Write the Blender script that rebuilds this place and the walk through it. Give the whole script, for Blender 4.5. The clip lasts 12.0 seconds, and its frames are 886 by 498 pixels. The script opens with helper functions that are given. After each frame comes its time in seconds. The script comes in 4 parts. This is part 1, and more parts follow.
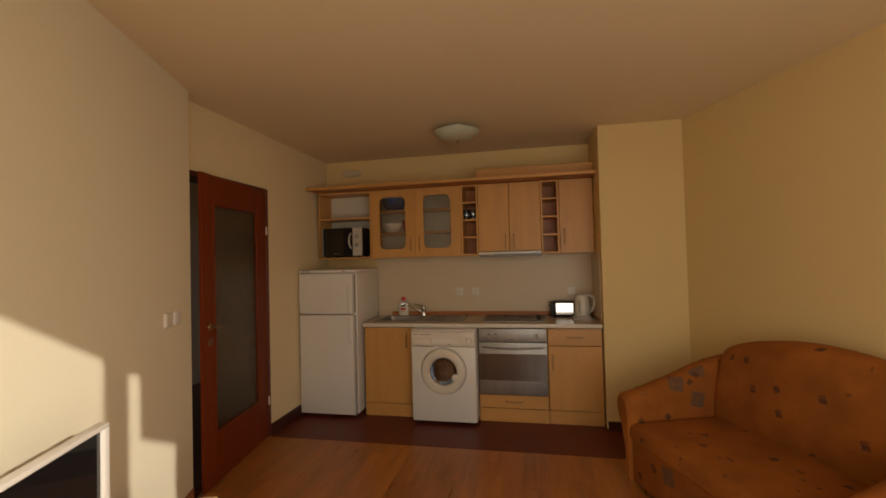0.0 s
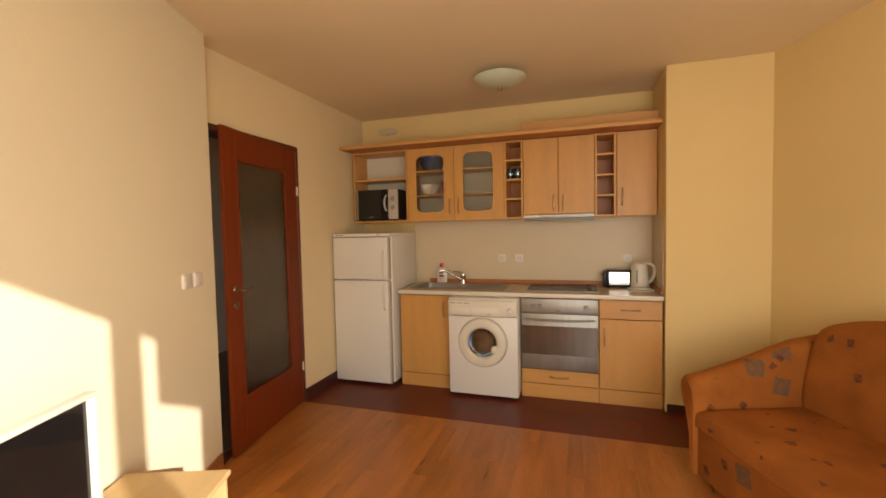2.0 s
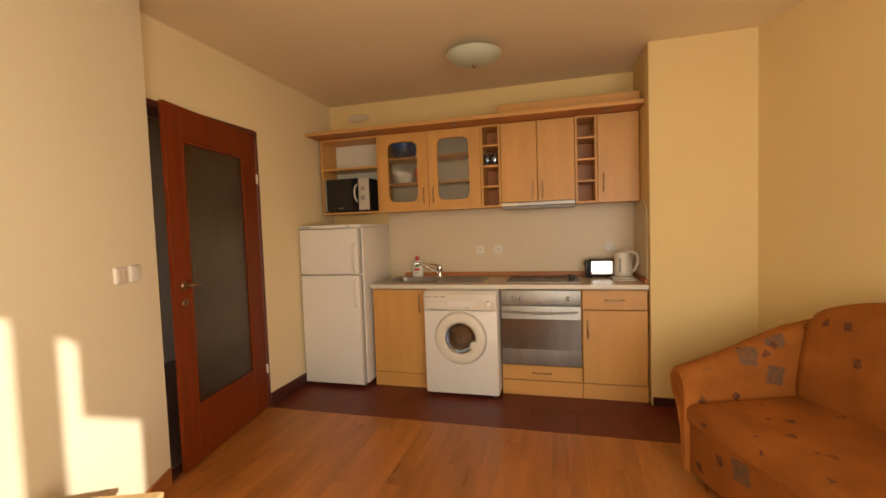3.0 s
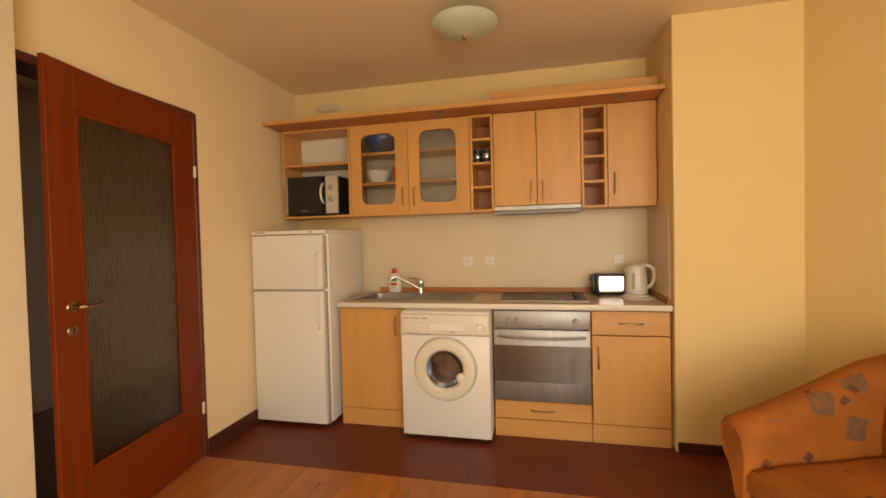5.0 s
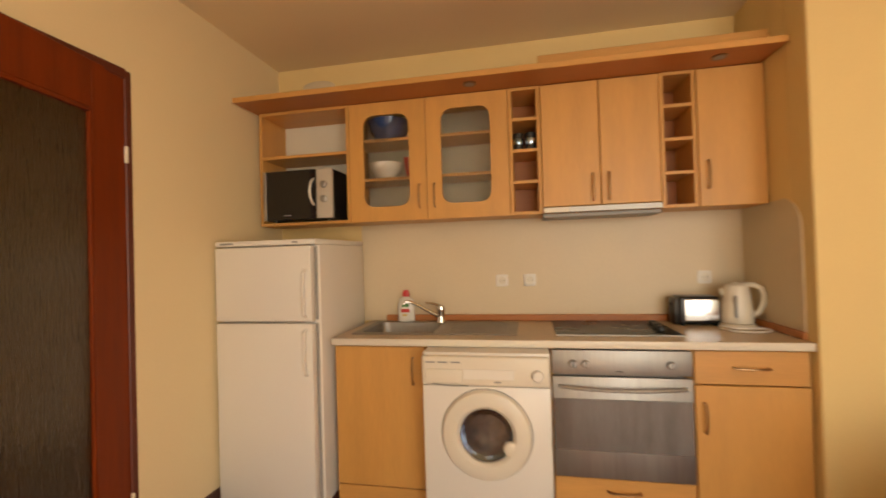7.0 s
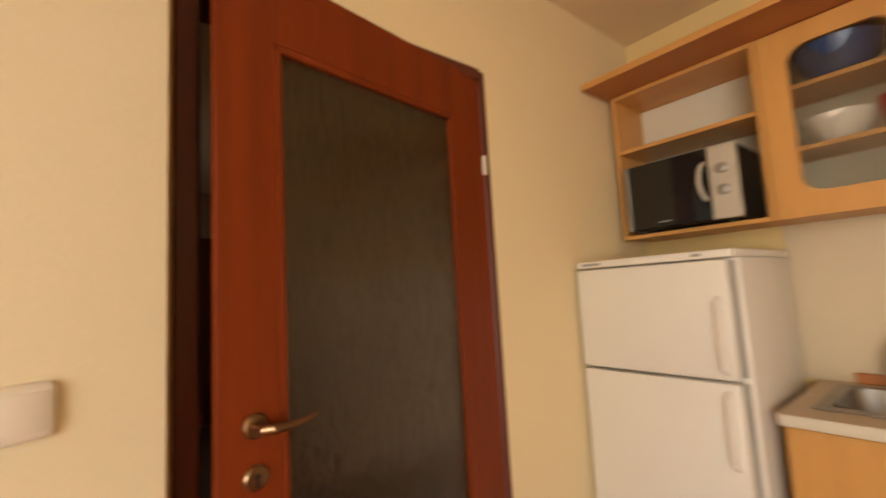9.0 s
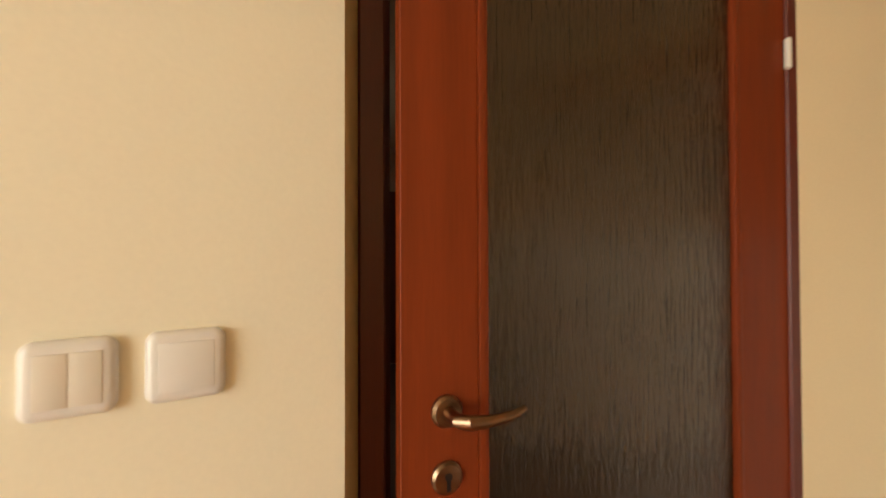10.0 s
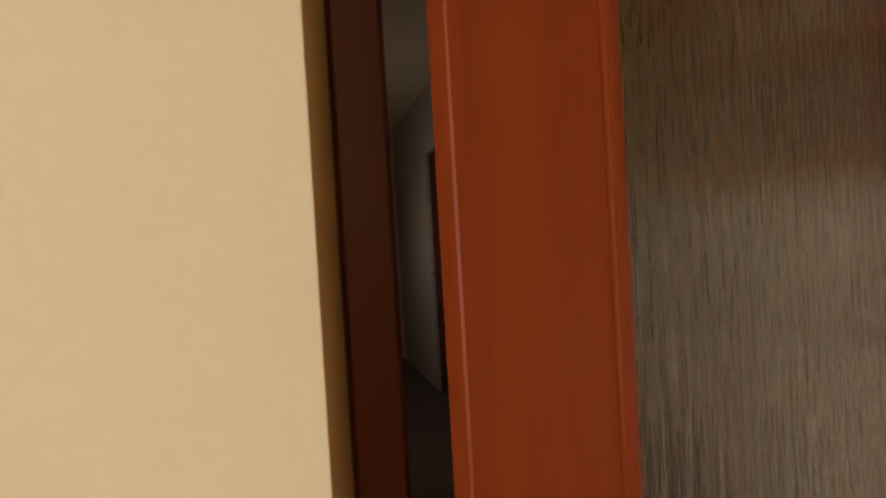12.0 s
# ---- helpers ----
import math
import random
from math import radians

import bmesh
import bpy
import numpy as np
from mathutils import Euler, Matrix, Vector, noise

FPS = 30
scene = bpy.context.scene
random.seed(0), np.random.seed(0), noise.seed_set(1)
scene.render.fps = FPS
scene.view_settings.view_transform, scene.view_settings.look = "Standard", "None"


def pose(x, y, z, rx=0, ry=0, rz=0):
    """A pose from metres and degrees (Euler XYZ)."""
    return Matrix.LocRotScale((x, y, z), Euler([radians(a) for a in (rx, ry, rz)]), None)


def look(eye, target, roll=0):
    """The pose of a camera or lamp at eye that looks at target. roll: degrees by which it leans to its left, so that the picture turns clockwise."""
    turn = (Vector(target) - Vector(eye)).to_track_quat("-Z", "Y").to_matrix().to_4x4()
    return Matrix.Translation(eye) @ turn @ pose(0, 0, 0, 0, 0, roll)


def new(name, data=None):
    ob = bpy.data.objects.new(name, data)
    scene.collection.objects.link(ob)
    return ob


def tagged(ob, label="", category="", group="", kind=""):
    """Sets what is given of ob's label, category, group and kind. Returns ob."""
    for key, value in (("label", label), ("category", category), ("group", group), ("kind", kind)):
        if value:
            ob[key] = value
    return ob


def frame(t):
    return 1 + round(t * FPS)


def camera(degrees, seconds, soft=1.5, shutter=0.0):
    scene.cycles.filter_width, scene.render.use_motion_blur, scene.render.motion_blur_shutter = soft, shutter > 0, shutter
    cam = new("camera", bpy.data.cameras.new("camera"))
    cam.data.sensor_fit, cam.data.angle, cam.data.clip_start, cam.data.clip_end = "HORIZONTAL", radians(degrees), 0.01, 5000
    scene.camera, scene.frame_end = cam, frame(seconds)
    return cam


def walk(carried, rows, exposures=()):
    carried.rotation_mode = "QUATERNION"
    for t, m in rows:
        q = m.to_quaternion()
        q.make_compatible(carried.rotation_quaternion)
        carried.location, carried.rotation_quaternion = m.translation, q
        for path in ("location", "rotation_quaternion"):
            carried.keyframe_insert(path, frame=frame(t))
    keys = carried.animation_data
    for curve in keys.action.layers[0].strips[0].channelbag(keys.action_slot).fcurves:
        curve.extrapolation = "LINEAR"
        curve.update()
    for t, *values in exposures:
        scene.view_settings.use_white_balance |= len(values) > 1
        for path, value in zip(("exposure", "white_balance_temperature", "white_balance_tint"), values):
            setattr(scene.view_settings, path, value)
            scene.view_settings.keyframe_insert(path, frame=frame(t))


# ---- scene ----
cam = camera(92.1, 12.0, soft=1.7, shutter=0.5)
# eye, target and lean of the walk, second by second
PATH = [
    (0, (0.286, -0.405, 1.44), (-0.114, 1.554, 1.486), -1.5),
    (0.5, (0.235, -0.276, 1.479), (-0.159, 1.684, 1.52), -3.2),
    (1, (0.228, -0.214, 1.465), (-0.182, 1.743, 1.419), -2.5),
    (1.5, (0.254, -0.17, 1.453), (-0.355, 1.734, 1.387), -2.0),
    (2, (0.275, -0.095, 1.385), (-0.338, 1.807, 1.293), -1.2),
    (2.5, (0.247, 0.035, 1.328), (-0.333, 1.949, 1.288), -3.5),
    (3, (0.254, 0.122, 1.306), (-0.27, 2.049, 1.207), -2.0),
    (3.2, (0.273, 0.158, 1.32), (-0.275, 2.078, 1.214), -2.5),
    (4.8, (0.15, 0.632, 1.272), (-0.312, 2.578, 1.278), -1.9),
    (5, (0.106, 0.676, 1.277), (-0.336, 2.626, 1.229), -1.4),
    (5.5, (0.048, 0.845, 1.269), (-0.562, 2.748, 1.211), -0.9),
    (6, (-0.02, 1.034, 1.263), (-0.601, 2.948, 1.288), -0.6),
    (6.5, (-0.126, 1.225, 1.241), (-0.57, 3.175, 1.213), -0.7),
    (6.7, (-0.189, 1.297, 1.26), (-0.517, 3.27, 1.262), -1.7),
    (8.3, (-0.69, 1.724, 1.246), (-1.872, 3.334, 1.354), -2.5),
    (8.5, (-0.734, 1.764, 1.263), (-1.992, 3.316, 1.362), -3.0),
    (9, (-0.868, 1.819, 1.277), (-2.418, 3.067, 1.473), -3.3),
    (9.5, (-1.011, 1.874, 1.253), (-2.871, 2.607, 1.327), -3.8),
    (10, (-1.173, 1.916, 1.267), (-3.123, 2.362, 1.294), -0.2),
    (10.5, (-1.347, 1.884, 1.258), (-3.296, 2.327, 1.322), -1.7),
    (11, (-1.496, 1.889, 1.275), (-3.468, 2.199, 1.385), -5.7),
    (11.5, (-1.529, 1.895, 1.269), (-3.488, 2.296, 1.291), -3.4),
    (12, pose(-1.562, 1.907, 1.255, 89.097, 3.332, 71.622)),
]
walk(cam, [(row[0], look(*row[1:]) if len(row) == 4 else row[1]) for row in PATH],
     exposures=[(0, -0.9, 6800, 12), (0.3, -0.7, 6800, 12), (0.6, -0.32, 7000, 10), (0.9, -0.06, 6800, 10), (1.2, 0.18, 6600, 10), (1.5, 0.27, 6500, 9), (3, 0.26, 6900, 11),
                (5, 0.58, 7100, 10), (6.5, 0.57, 7000, 10), (8.5, 0.5, 6650, 10), (9.2, 0.84, 6100, 6), (10.5, 0.86, 5480, 0), (12, 0.76, 5480, 0)])

# ---- world and light ----
SUN_WAY = Vector((-1.282, 0.598, -0.5))
world = bpy.data.worlds.new("world")
scene.world = world
world.use_nodes = True
wn = world.node_tree.nodes
sky = wn.new("ShaderNodeTexSky")
sky.sky_type, sky.sun_disc = "NISHITA", False
sky.sun_elevation, sky.sun_rotation = radians(19.5), radians(115)
wn["Background"].inputs["Strength"].default_value = 0.12
world.node_tree.links.new(sky.outputs["Color"], wn["Background"].inputs["Color"])

sun = new("sun", bpy.data.lights.new("sun", "SUN"))
sun.data.energy, sun.data.angle, sun.data.color = 5.0, radians(0.6), (1.0, 0.94, 0.82)
sun.matrix_world = look((6, -3, 3), Vector((6, -3, 3)) + SUN_WAY)

# the living room stands turned by 20 degrees against the kitchen: x across it, -y towards its window
ROOM = pose(-1.815, 1.915, 0, 0, 0, 20)
WIDE, DEEP, HIGH = 3.68, 3.4, 2.55
ZF = -0.035     # level of the finished floor
skylight = new("window_skylight", bpy.data.lights.new("window_skylight", "AREA"))
skylight.data.shape, skylight.data.size, skylight.data.size_y = "RECTANGLE", 2.5, 2.1
skylight.data.energy, skylight.data.color = 64, (1.0, 0.95, 0.86)
# added fill lamp that brightens the corridor; its true source is unseen
hall_fill = new("corridor_fill_light", bpy.data.lights.new("corridor_fill_light", "AREA"))
hall_fill.data.shape, hall_fill.data.size, hall_fill.data.size_y = "RECTANGLE", 0.38, 0.48
hall_fill.data.energy, hall_fill.data.color = 1.1, (1.0, 0.86, 0.76)
hall_fill.matrix_world = look((-4.5, 1.80, 1.35), (-4.5, 3.0, 1.3))
skylight.matrix_world = ROOM @ look((1.75, -DEEP - 0.2, 1.25), (1.75, 0, 1.1))

# ---- materials ----
def material(name, colour, rough=0.5, metal=0.0, dark=0.85, scale=6.0, stretch=(1, 1, 1), bump=0.05, fine=60.0, coat=0.0, rand=0.0, spec=0.5):
    """Two tones mixed by a large and a fine noise, with a little relief."""
    m = bpy.data.materials.new(name)
    m.use_nodes = True
    n, l = m.node_tree.nodes, m.node_tree.links
    b = n["Principled BSDF"]
    co = n.new("ShaderNodeTexCoord")
    mp = n.new("ShaderNodeMapping")
    mp.inputs["Scale"].default_value = stretch
    l.new(co.outputs["Object"], mp.inputs["Vector"])
    info = n.new("ShaderNodeObjectInfo")
    shift = n.new("ShaderNodeVectorMath")
    shift.operation = "MULTIPLY_ADD"
    shift.inputs[1].default_value = (37, 37, 37)
    l.new(info.outputs["Random"], shift.inputs[0])
    l.new(mp.outputs["Vector"], shift.inputs[2])
    big, small = n.new("ShaderNodeTexNoise"), n.new("ShaderNodeTexNoise")
    big.inputs["Scale"].default_value, small.inputs["Scale"].default_value = scale, fine
    big.inputs["Detail"].default_value, small.inputs["Detail"].default_value = 4, 3
    for t in (big, small):
        l.new(shift.outputs[0], t.inputs["Vector"])
    both = n.new("ShaderNodeMath")
    both.operation = "MULTIPLY_ADD"
    both.inputs[1].default_value = 0.35
    l.new(small.outputs["Fac"], both.inputs[0])
    half = n.new("ShaderNodeMath")
    half.operation = "MULTIPLY"
    half.inputs[1].default_value = 0.65
    l.new(big.outputs["Fac"], half.inputs[0])
    l.new(half.outputs[0], both.inputs[2])
    ramp = n.new("ShaderNodeValToRGB")
    ramp.color_ramp.elements[0].position, ramp.color_ramp.elements[1].position = 0.3, 0.7
    ramp.color_ramp.elements[0].color = (*[c * dark for c in colour], 1)
    ramp.color_ramp.elements[1].color = (*[min(1, c * (2 - dark) ** 0.5) for c in colour], 1)
    l.new(both.outputs[0], ramp.inputs["Fac"])
    tone = ramp.outputs["Color"]
    if rand:
        hsv = n.new("ShaderNodeHueSaturation")
        rng = n.new("ShaderNodeMapRange")
        rng.inputs["To Min"].default_value, rng.inputs["To Max"].default_value = 1 - rand, 1 + rand
        l.new(info.outputs["Random"], rng.inputs["Value"])
        l.new(rng.outputs["Result"], hsv.inputs["Value"])
        l.new(tone, hsv.inputs["Color"])
        tone = hsv.outputs["Color"]
    l.new(tone, b.inputs["Base Color"])
    rr = n.new("ShaderNodeMapRange")
    rr.inputs["To Min"].default_value, rr.inputs["To Max"].default_value = max(0.02, rough * 0.8), min(1, rough * 1.2)
    l.new(big.outputs["Fac"], rr.inputs["Value"])
    l.new(rr.outputs["Result"], b.inputs["Roughness"])
    b.inputs["Metallic"].default_value = metal
    b.inputs["Specular IOR Level"].default_value = spec
    b.inputs["Coat Weight"].default_value = coat
    b.inputs["Coat Roughness"].default_value = 0.15
    if bump:
        bp = n.new("ShaderNodeBump")
        bp.inputs["Strength"].default_value, bp.inputs["Distance"].default_value = bump, 0.004
        l.new(both.outputs[0], bp.inputs["Height"])
        l.new(bp.outputs["Normal"], b.inputs["Normal"])
    return m


def glass_material(name, colour, rough, bump=0.0, stretch=(1, 1, 1)):
    m = bpy.data.materials.new(name)
    m.use_nodes = True
    n, l = m.node_tree.nodes, m.node_tree.links
    b = n["Principled BSDF"]
    b.inputs["Base Color"].default_value = (*colour, 1)
    b.inputs["Roughness"].default_value, b.inputs["Transmission Weight"].default_value = rough, 1.0
    b.inputs["IOR"].default_value = 1.45
    if bump:
        co, mp, tx, bp = n.new("ShaderNodeTexCoord"), n.new("ShaderNodeMapping"), n.new("ShaderNodeTexNoise"), n.new("ShaderNodeBump")
        mp.inputs["Scale"].default_value = stretch
        tx.inputs["Scale"].default_value, tx.inputs["Detail"].default_value = 1.0, 3
        bp.inputs["Strength"].default_value, bp.inputs["Distance"].default_value = bump, 0.004
        l.new(co.outputs["Object"], mp.inputs["Vector"])
        l.new(mp.outputs["Vector"], tx.inputs["Vector"])
        l.new(tx.outputs["Fac"], bp.inputs["Height"])
        l.new(bp.outputs["Normal"], b.inputs["Normal"])
    return m


def fabric_material(name, prints):
    """Orange upholstery printed with scattered grey squares and small dashes."""
    m = material(name, (0.36, 0.116, 0.020), 0.9, spec=0.2, dark=0.62, scale=5, bump=0.5, fine=260)
    n, l = m.node_tree.nodes, m.node_tree.links
    b = n["Principled BSDF"]
    base = b.inputs["Base Color"].links[0].from_socket
    co = n.new("ShaderNodeTexCoord")
    for size, limit, tone, turn, many in prints:
        mp, vo, lt, mx = n.new("ShaderNodeMapping"), n.new("ShaderNodeTexVoronoi"), n.new("ShaderNodeMath"), n.new("ShaderNodeMix")
        mp.inputs["Rotation"].default_value = (radians(turn), radians(8), radians(turn * 0.6))
        vo.distance = "CHEBYCHEV"
        vo.inputs["Scale"].default_value, vo.inputs["Randomness"].default_value = size, 0.6
        lt.operation = "LESS_THAN"
        lt.inputs[1].default_value = limit
        sep, pick, mul = n.new("ShaderNodeSeparateColor"), n.new("ShaderNodeMath"), n.new("ShaderNodeMath")
        pick.operation, mul.operation = "LESS_THAN", "MULTIPLY"
        pick.inputs[1].default_value = many
        no = n.new("ShaderNodeTexNoise")
        no.inputs["Scale"].default_value = 45
        worn = n.new("ShaderNodeMath")
        worn.operation = "MULTIPLY"
        mx.data_type = "RGBA"
        l.new(co.outputs["Object"], mp.inputs["Vector"])
        l.new(co.outputs["Object"], no.inputs["Vector"])
        l.new(mp.outputs["Vector"], vo.inputs["Vector"])
        l.new(vo.outputs["Distance"], lt.inputs[0])
        l.new(vo.outputs["Color"], sep.inputs[0])
        l.new(sep.outputs[0], pick.inputs[0])
        l.new(lt.outputs[0], mul.inputs[0])
        l.new(pick.outputs[0], mul.inputs[1])
        l.new(mul.outputs[0], worn.inputs[0])
        scale_up = n.new("ShaderNodeMapRange")
        scale_up.inputs["From Min"].default_value, scale_up.inputs["From Max"].default_value = 0.3, 0.6
        scale_up.inputs["To Min"].default_value = 0.45
        l.new(no.outputs["Fac"], scale_up.inputs["Value"])
        l.new(scale_up.outputs["Result"], worn.inputs[1])
        l.new(worn.outputs[0], mx.inputs["Factor"])
        l.new(base, mx.inputs["A"])
        mx.inputs["B"].default_value = tone
        base = mx.outputs["Result"]
    l.new(base, b.inputs["Base Color"])
    return m


# one wall finish in three tones, the paler two for the west walls
CREAM = material("wall_tone_cream", (0.825, 0.757, 0.578), 0.85, dark=0.95, scale=1.2, bump=0.12, fine=130)
MIDW = material("wall_tone_pale_yellow", (0.80, 0.66, 0.41), 0.85, dark=0.95, scale=1.2, bump=0.12, fine=130)
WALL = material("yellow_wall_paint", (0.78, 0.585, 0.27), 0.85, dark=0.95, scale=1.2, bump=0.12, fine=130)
CEIL = material("cream_ceiling_paint", (0.82, 0.67, 0.44), 0.9, dark=0.96, scale=1.0, bump=0.08, fine=140)
PALE = material("corridor_paint", (0.58, 0.45, 0.34), 0.85, dark=0.93, scale=1.5, bump=0.08)
SPLASH = material("beige_splashback", (0.66, 0.545, 0.375), 0.45, dark=0.95, scale=3, bump=0.03)
BEECH = material("beech_laminate", (0.63, 0.325, 0.09), 0.42, dark=0.86, scale=2.2, stretch=(5, 5, 0.5), bump=0.03, fine=30)
BEECH_H = material("beech_laminate_lying", (0.62, 0.315, 0.09), 0.42, dark=0.86, scale=2.2, stretch=(0.5, 5, 5), bump=0.03, fine=30)
BEECH_DK = material("dark_beech", (0.46, 0.17, 0.05), 0.45, dark=0.85, scale=2.2, stretch=(0.5, 5, 5), bump=0.03, fine=30)
MAHOG = material("mahogany_door_wood", (0.19, 0.031, 0.004), 0.5, spec=0.22, dark=0.75, scale=2.5, stretch=(9, 9, 0.5), bump=0.05, fine=24)
JAMB = material("dark_mahogany_frame", (0.11, 0.020, 0.010), 0.45, dark=0.75, scale=2.5, stretch=(9, 9, 0.5), bump=0.05, fine=24)
TILE = material("wine_red_tile", (0.145, 0.026, 0.012), 0.40, dark=0.7, scale=5, bump=0.04, fine=40, rand=0.05, spec=0.35)
HALLF = material("corridor_floor", (0.20, 0.13, 0.09), 0.6, dark=0.8, scale=4, bump=0.05)
GROUT = material("dark_grout", (0.12, 0.023, 0.012), 0.9, dark=0.8, bump=0.1)
PLANK = material("laminate_plank", (0.45, 0.163, 0.038), 0.30, dark=0.62, scale=1.6, stretch=(9, 1.0, 5), bump=0.03, fine=18, rand=0.11)
BASE = material("dark_red_skirting", (0.07, 0.018, 0.011), 0.4, dark=0.8)
WHITE = material("white_enamel", (0.76, 0.72, 0.66), 0.33, dark=0.99, scale=2, bump=0.0)
IVORY = material("ivory_plastic", (0.72, 0.66, 0.55), 0.35, dark=0.97, scale=3, bump=0.0)
SWITCHW = material("white_switch_plastic", (0.76, 0.72, 0.66), 0.3, dark=0.97, scale=3, bump=0.0)
GREYP = material("grey_plastic", (0.30, 0.29, 0.27), 0.5, dark=0.9, bump=0.02)
BLACK = material("black_plastic", (0.012, 0.011, 0.011), 0.3, dark=0.8, bump=0.0)
GLOSS = material("black_glass", (0.010, 0.009, 0.009), 0.06, dark=0.8, bump=0.0)
STEEL = material("brushed_steel", (0.40, 0.38, 0.35), 0.50, 1.0, dark=0.78, scale=3, stretch=(3, 3, 0.15), bump=0.02, fine=24)
CHROME = material("chrome", (0.72, 0.70, 0.67), 0.08, 1.0, dark=0.97, bump=0.0)
BRASS = material("aged_brass", (0.30, 0.19, 0.11), 0.3, 1.0, dark=0.75, scale=20, bump=0.03)
PULL = material("bronze_handle", (0.36, 0.22, 0.11), 0.35, 1.0, dark=0.85, scale=20, bump=0.02)
TOP = material("speckled_worktop", (0.56, 0.44, 0.31), 0.35, dark=0.85, scale=40, bump=0.02, fine=220)
PORC = material("porcelain", (0.80, 0.77, 0.70), 0.18, dark=0.98, bump=0.0)
BLUE = material("dark_blue_enamel", (0.02, 0.05, 0.16), 0.25, dark=0.9, bump=0.0)
RED = material("red_plastic", (0.55, 0.03, 0.03), 0.35, dark=0.9, bump=0.0)
GREENP = material("green_print", (0.08, 0.22, 0.06), 0.5, dark=0.9, bump=0.0)
YELP = material("yellow_ceramic", (0.66, 0.48, 0.16), 0.3, dark=0.93, bump=0.0)
PINE = material("pale_wood", (0.62, 0.42, 0.20), 0.45, dark=0.85, scale=2, stretch=(5, 0.6, 5), bump=0.03)
LAMPG = material("frosted_green_glass", (0.55, 0.60, 0.46), 0.30, dark=0.95, scale=6, bump=0.0)
DASHES = (8.0, 0.145, (0.11, 0.042, 0.022, 1), 40, 0.7)
FABRIC = fabric_material("sofa_fabric", ((4.0, 0.19, (0.145, 0.085, 0.05, 1), 12, 0.6), DASHES))
SEATING = fabric_material("seat_fabric", (DASHES, (13.0, 0.12, (0.14, 0.05, 0.028, 1), 15, 0.4)))
FROST = glass_material("reeded_door_glass", (0.66, 0.53, 0.36), 0.18, 1.0, (120, 120, 11))
CABG = glass_material("frosted_cabinet_glass", (0.95, 0.95, 0.92), 0.10, 0.15, (90, 90, 90))
# upright bands in this colour stand for stripes reflected in the oven door
OVENG = material("banded_oven_glass", (0.17, 0.15, 0.13), 0.16, 0.7, dark=0.65, scale=5, stretch=(3, 3, 0.3), bump=0.0)
HOB = material("hob_glass", (0.012, 0.009, 0.008), 0.28, dark=0.8, bump=0.0, spec=0.2)
SILVER = material("silver_plastic", (0.58, 0.54, 0.47), 0.35, 0.35, dark=0.95, bump=0.0)
# blue tint and near-black blotches put reflections into the steel's colour
DRUM = material("blotched_blue_steel", (0.42, 0.56, 0.80), 0.10, 1.0, dark=0.08, scale=9, bump=0.4, fine=34)
INSIDE = material("white_cabinet_lining", (0.70, 0.655, 0.53), 0.6, dark=0.96, bump=0.0)
CLEAR = glass_material("porthole_glass", (0.75, 0.76, 0.78), 0.03)

# ---- building helpers ----
OFFSET = {}


def box(bm, x0, x1, y0, y1, z0, z1, bevel=0.002, seg=1):
    m = Matrix.Translation(((x0 + x1) / 2, (y0 + y1) / 2, (z0 + z1) / 2)) @ Matrix.Diagonal((x1 - x0, y1 - y0, z1 - z0, 1))
    made = bmesh.ops.create_cube(bm, size=1, matrix=m)["verts"]
    if bevel:
        edges = list({e for v in made for e in v.link_edges})
        bmesh.ops.bevel(bm, geom=edges, offset=bevel, segments=seg, affect="EDGES", profile=0.5)
    return bm


def boxed(*a, **k):
    return box(bmesh.new(), *a, **k)


def lathe(bm, rings, m=Matrix(), n=28, cap=True):
    """Turned body about its local z: rings of (radius, height)."""
    loops = [[bm.verts.new(m @ Vector((r * math.cos(2 * math.pi * i / n), r * math.sin(2 * math.pi * i / n), z))) for i in range(n)] for r, z in rings]
    for a, b in zip(loops, loops[1:]):
        for i in range(n):
            bm.faces.new((a[i], a[(i + 1) % n], b[(i + 1) % n], b[i]))
    if cap:
        bm.faces.new(loops[0][::-1])
        bm.faces.new(loops[-1])
    return bm


def tube(bm, points, radius, n=10, flat=1.0):
    """A round bar along points."""
    pts = [Vector(p) for p in points]
    radii = radius if isinstance(radius, (list, tuple)) else [radius] * len(pts)
    loops, side = [], None
    for i, p in enumerate(pts):
        way = (pts[min(i + 1, len(pts) - 1)] - pts[max(i - 1, 0)]).normalized()
        if side is None:
            side = way.orthogonal().normalized()
        side = (side - way * side.dot(way)).normalized()
        up = way.cross(side)
        loops.append([bm.verts.new(p + radii[i] * (math.cos(2 * math.pi * k / n) * side + flat * math.sin(2 * math.pi * k / n) * up)) for k in range(n)])
    for a, b in zip(loops, loops[1:]):
        for k in range(n):
            bm.faces.new((a[k], a[(k + 1) % n], b[(k + 1) % n], b[k]))
    bm.faces.new(loops[0][::-1])
    bm.faces.new(loops[-1])
    return bm


def prism(bm, outline, m, depth, bevel=0.0, seg=2):
    """A flat outline in local x, z, drawn out along local y."""
    a = [bm.verts.new(m @ Vector((x, 0, z))) for x, z in outline]
    b = [bm.verts.new(m @ Vector((x, depth, z))) for x, z in outline]
    n = len(a)
    faces = [bm.faces.new(a), bm.faces.new(b[::-1])]
    for i in range(n):
        faces.append(bm.faces.new((a[(i + 1) % n], a[i], b[i], b[(i + 1) % n])))
    if bevel:
        edges = list({e for f in faces[:2] for e in f.edges})
        bmesh.ops.bevel(bm, geom=edges, offset=bevel, segments=seg, affect="EDGES", profile=0.5)
    return bm


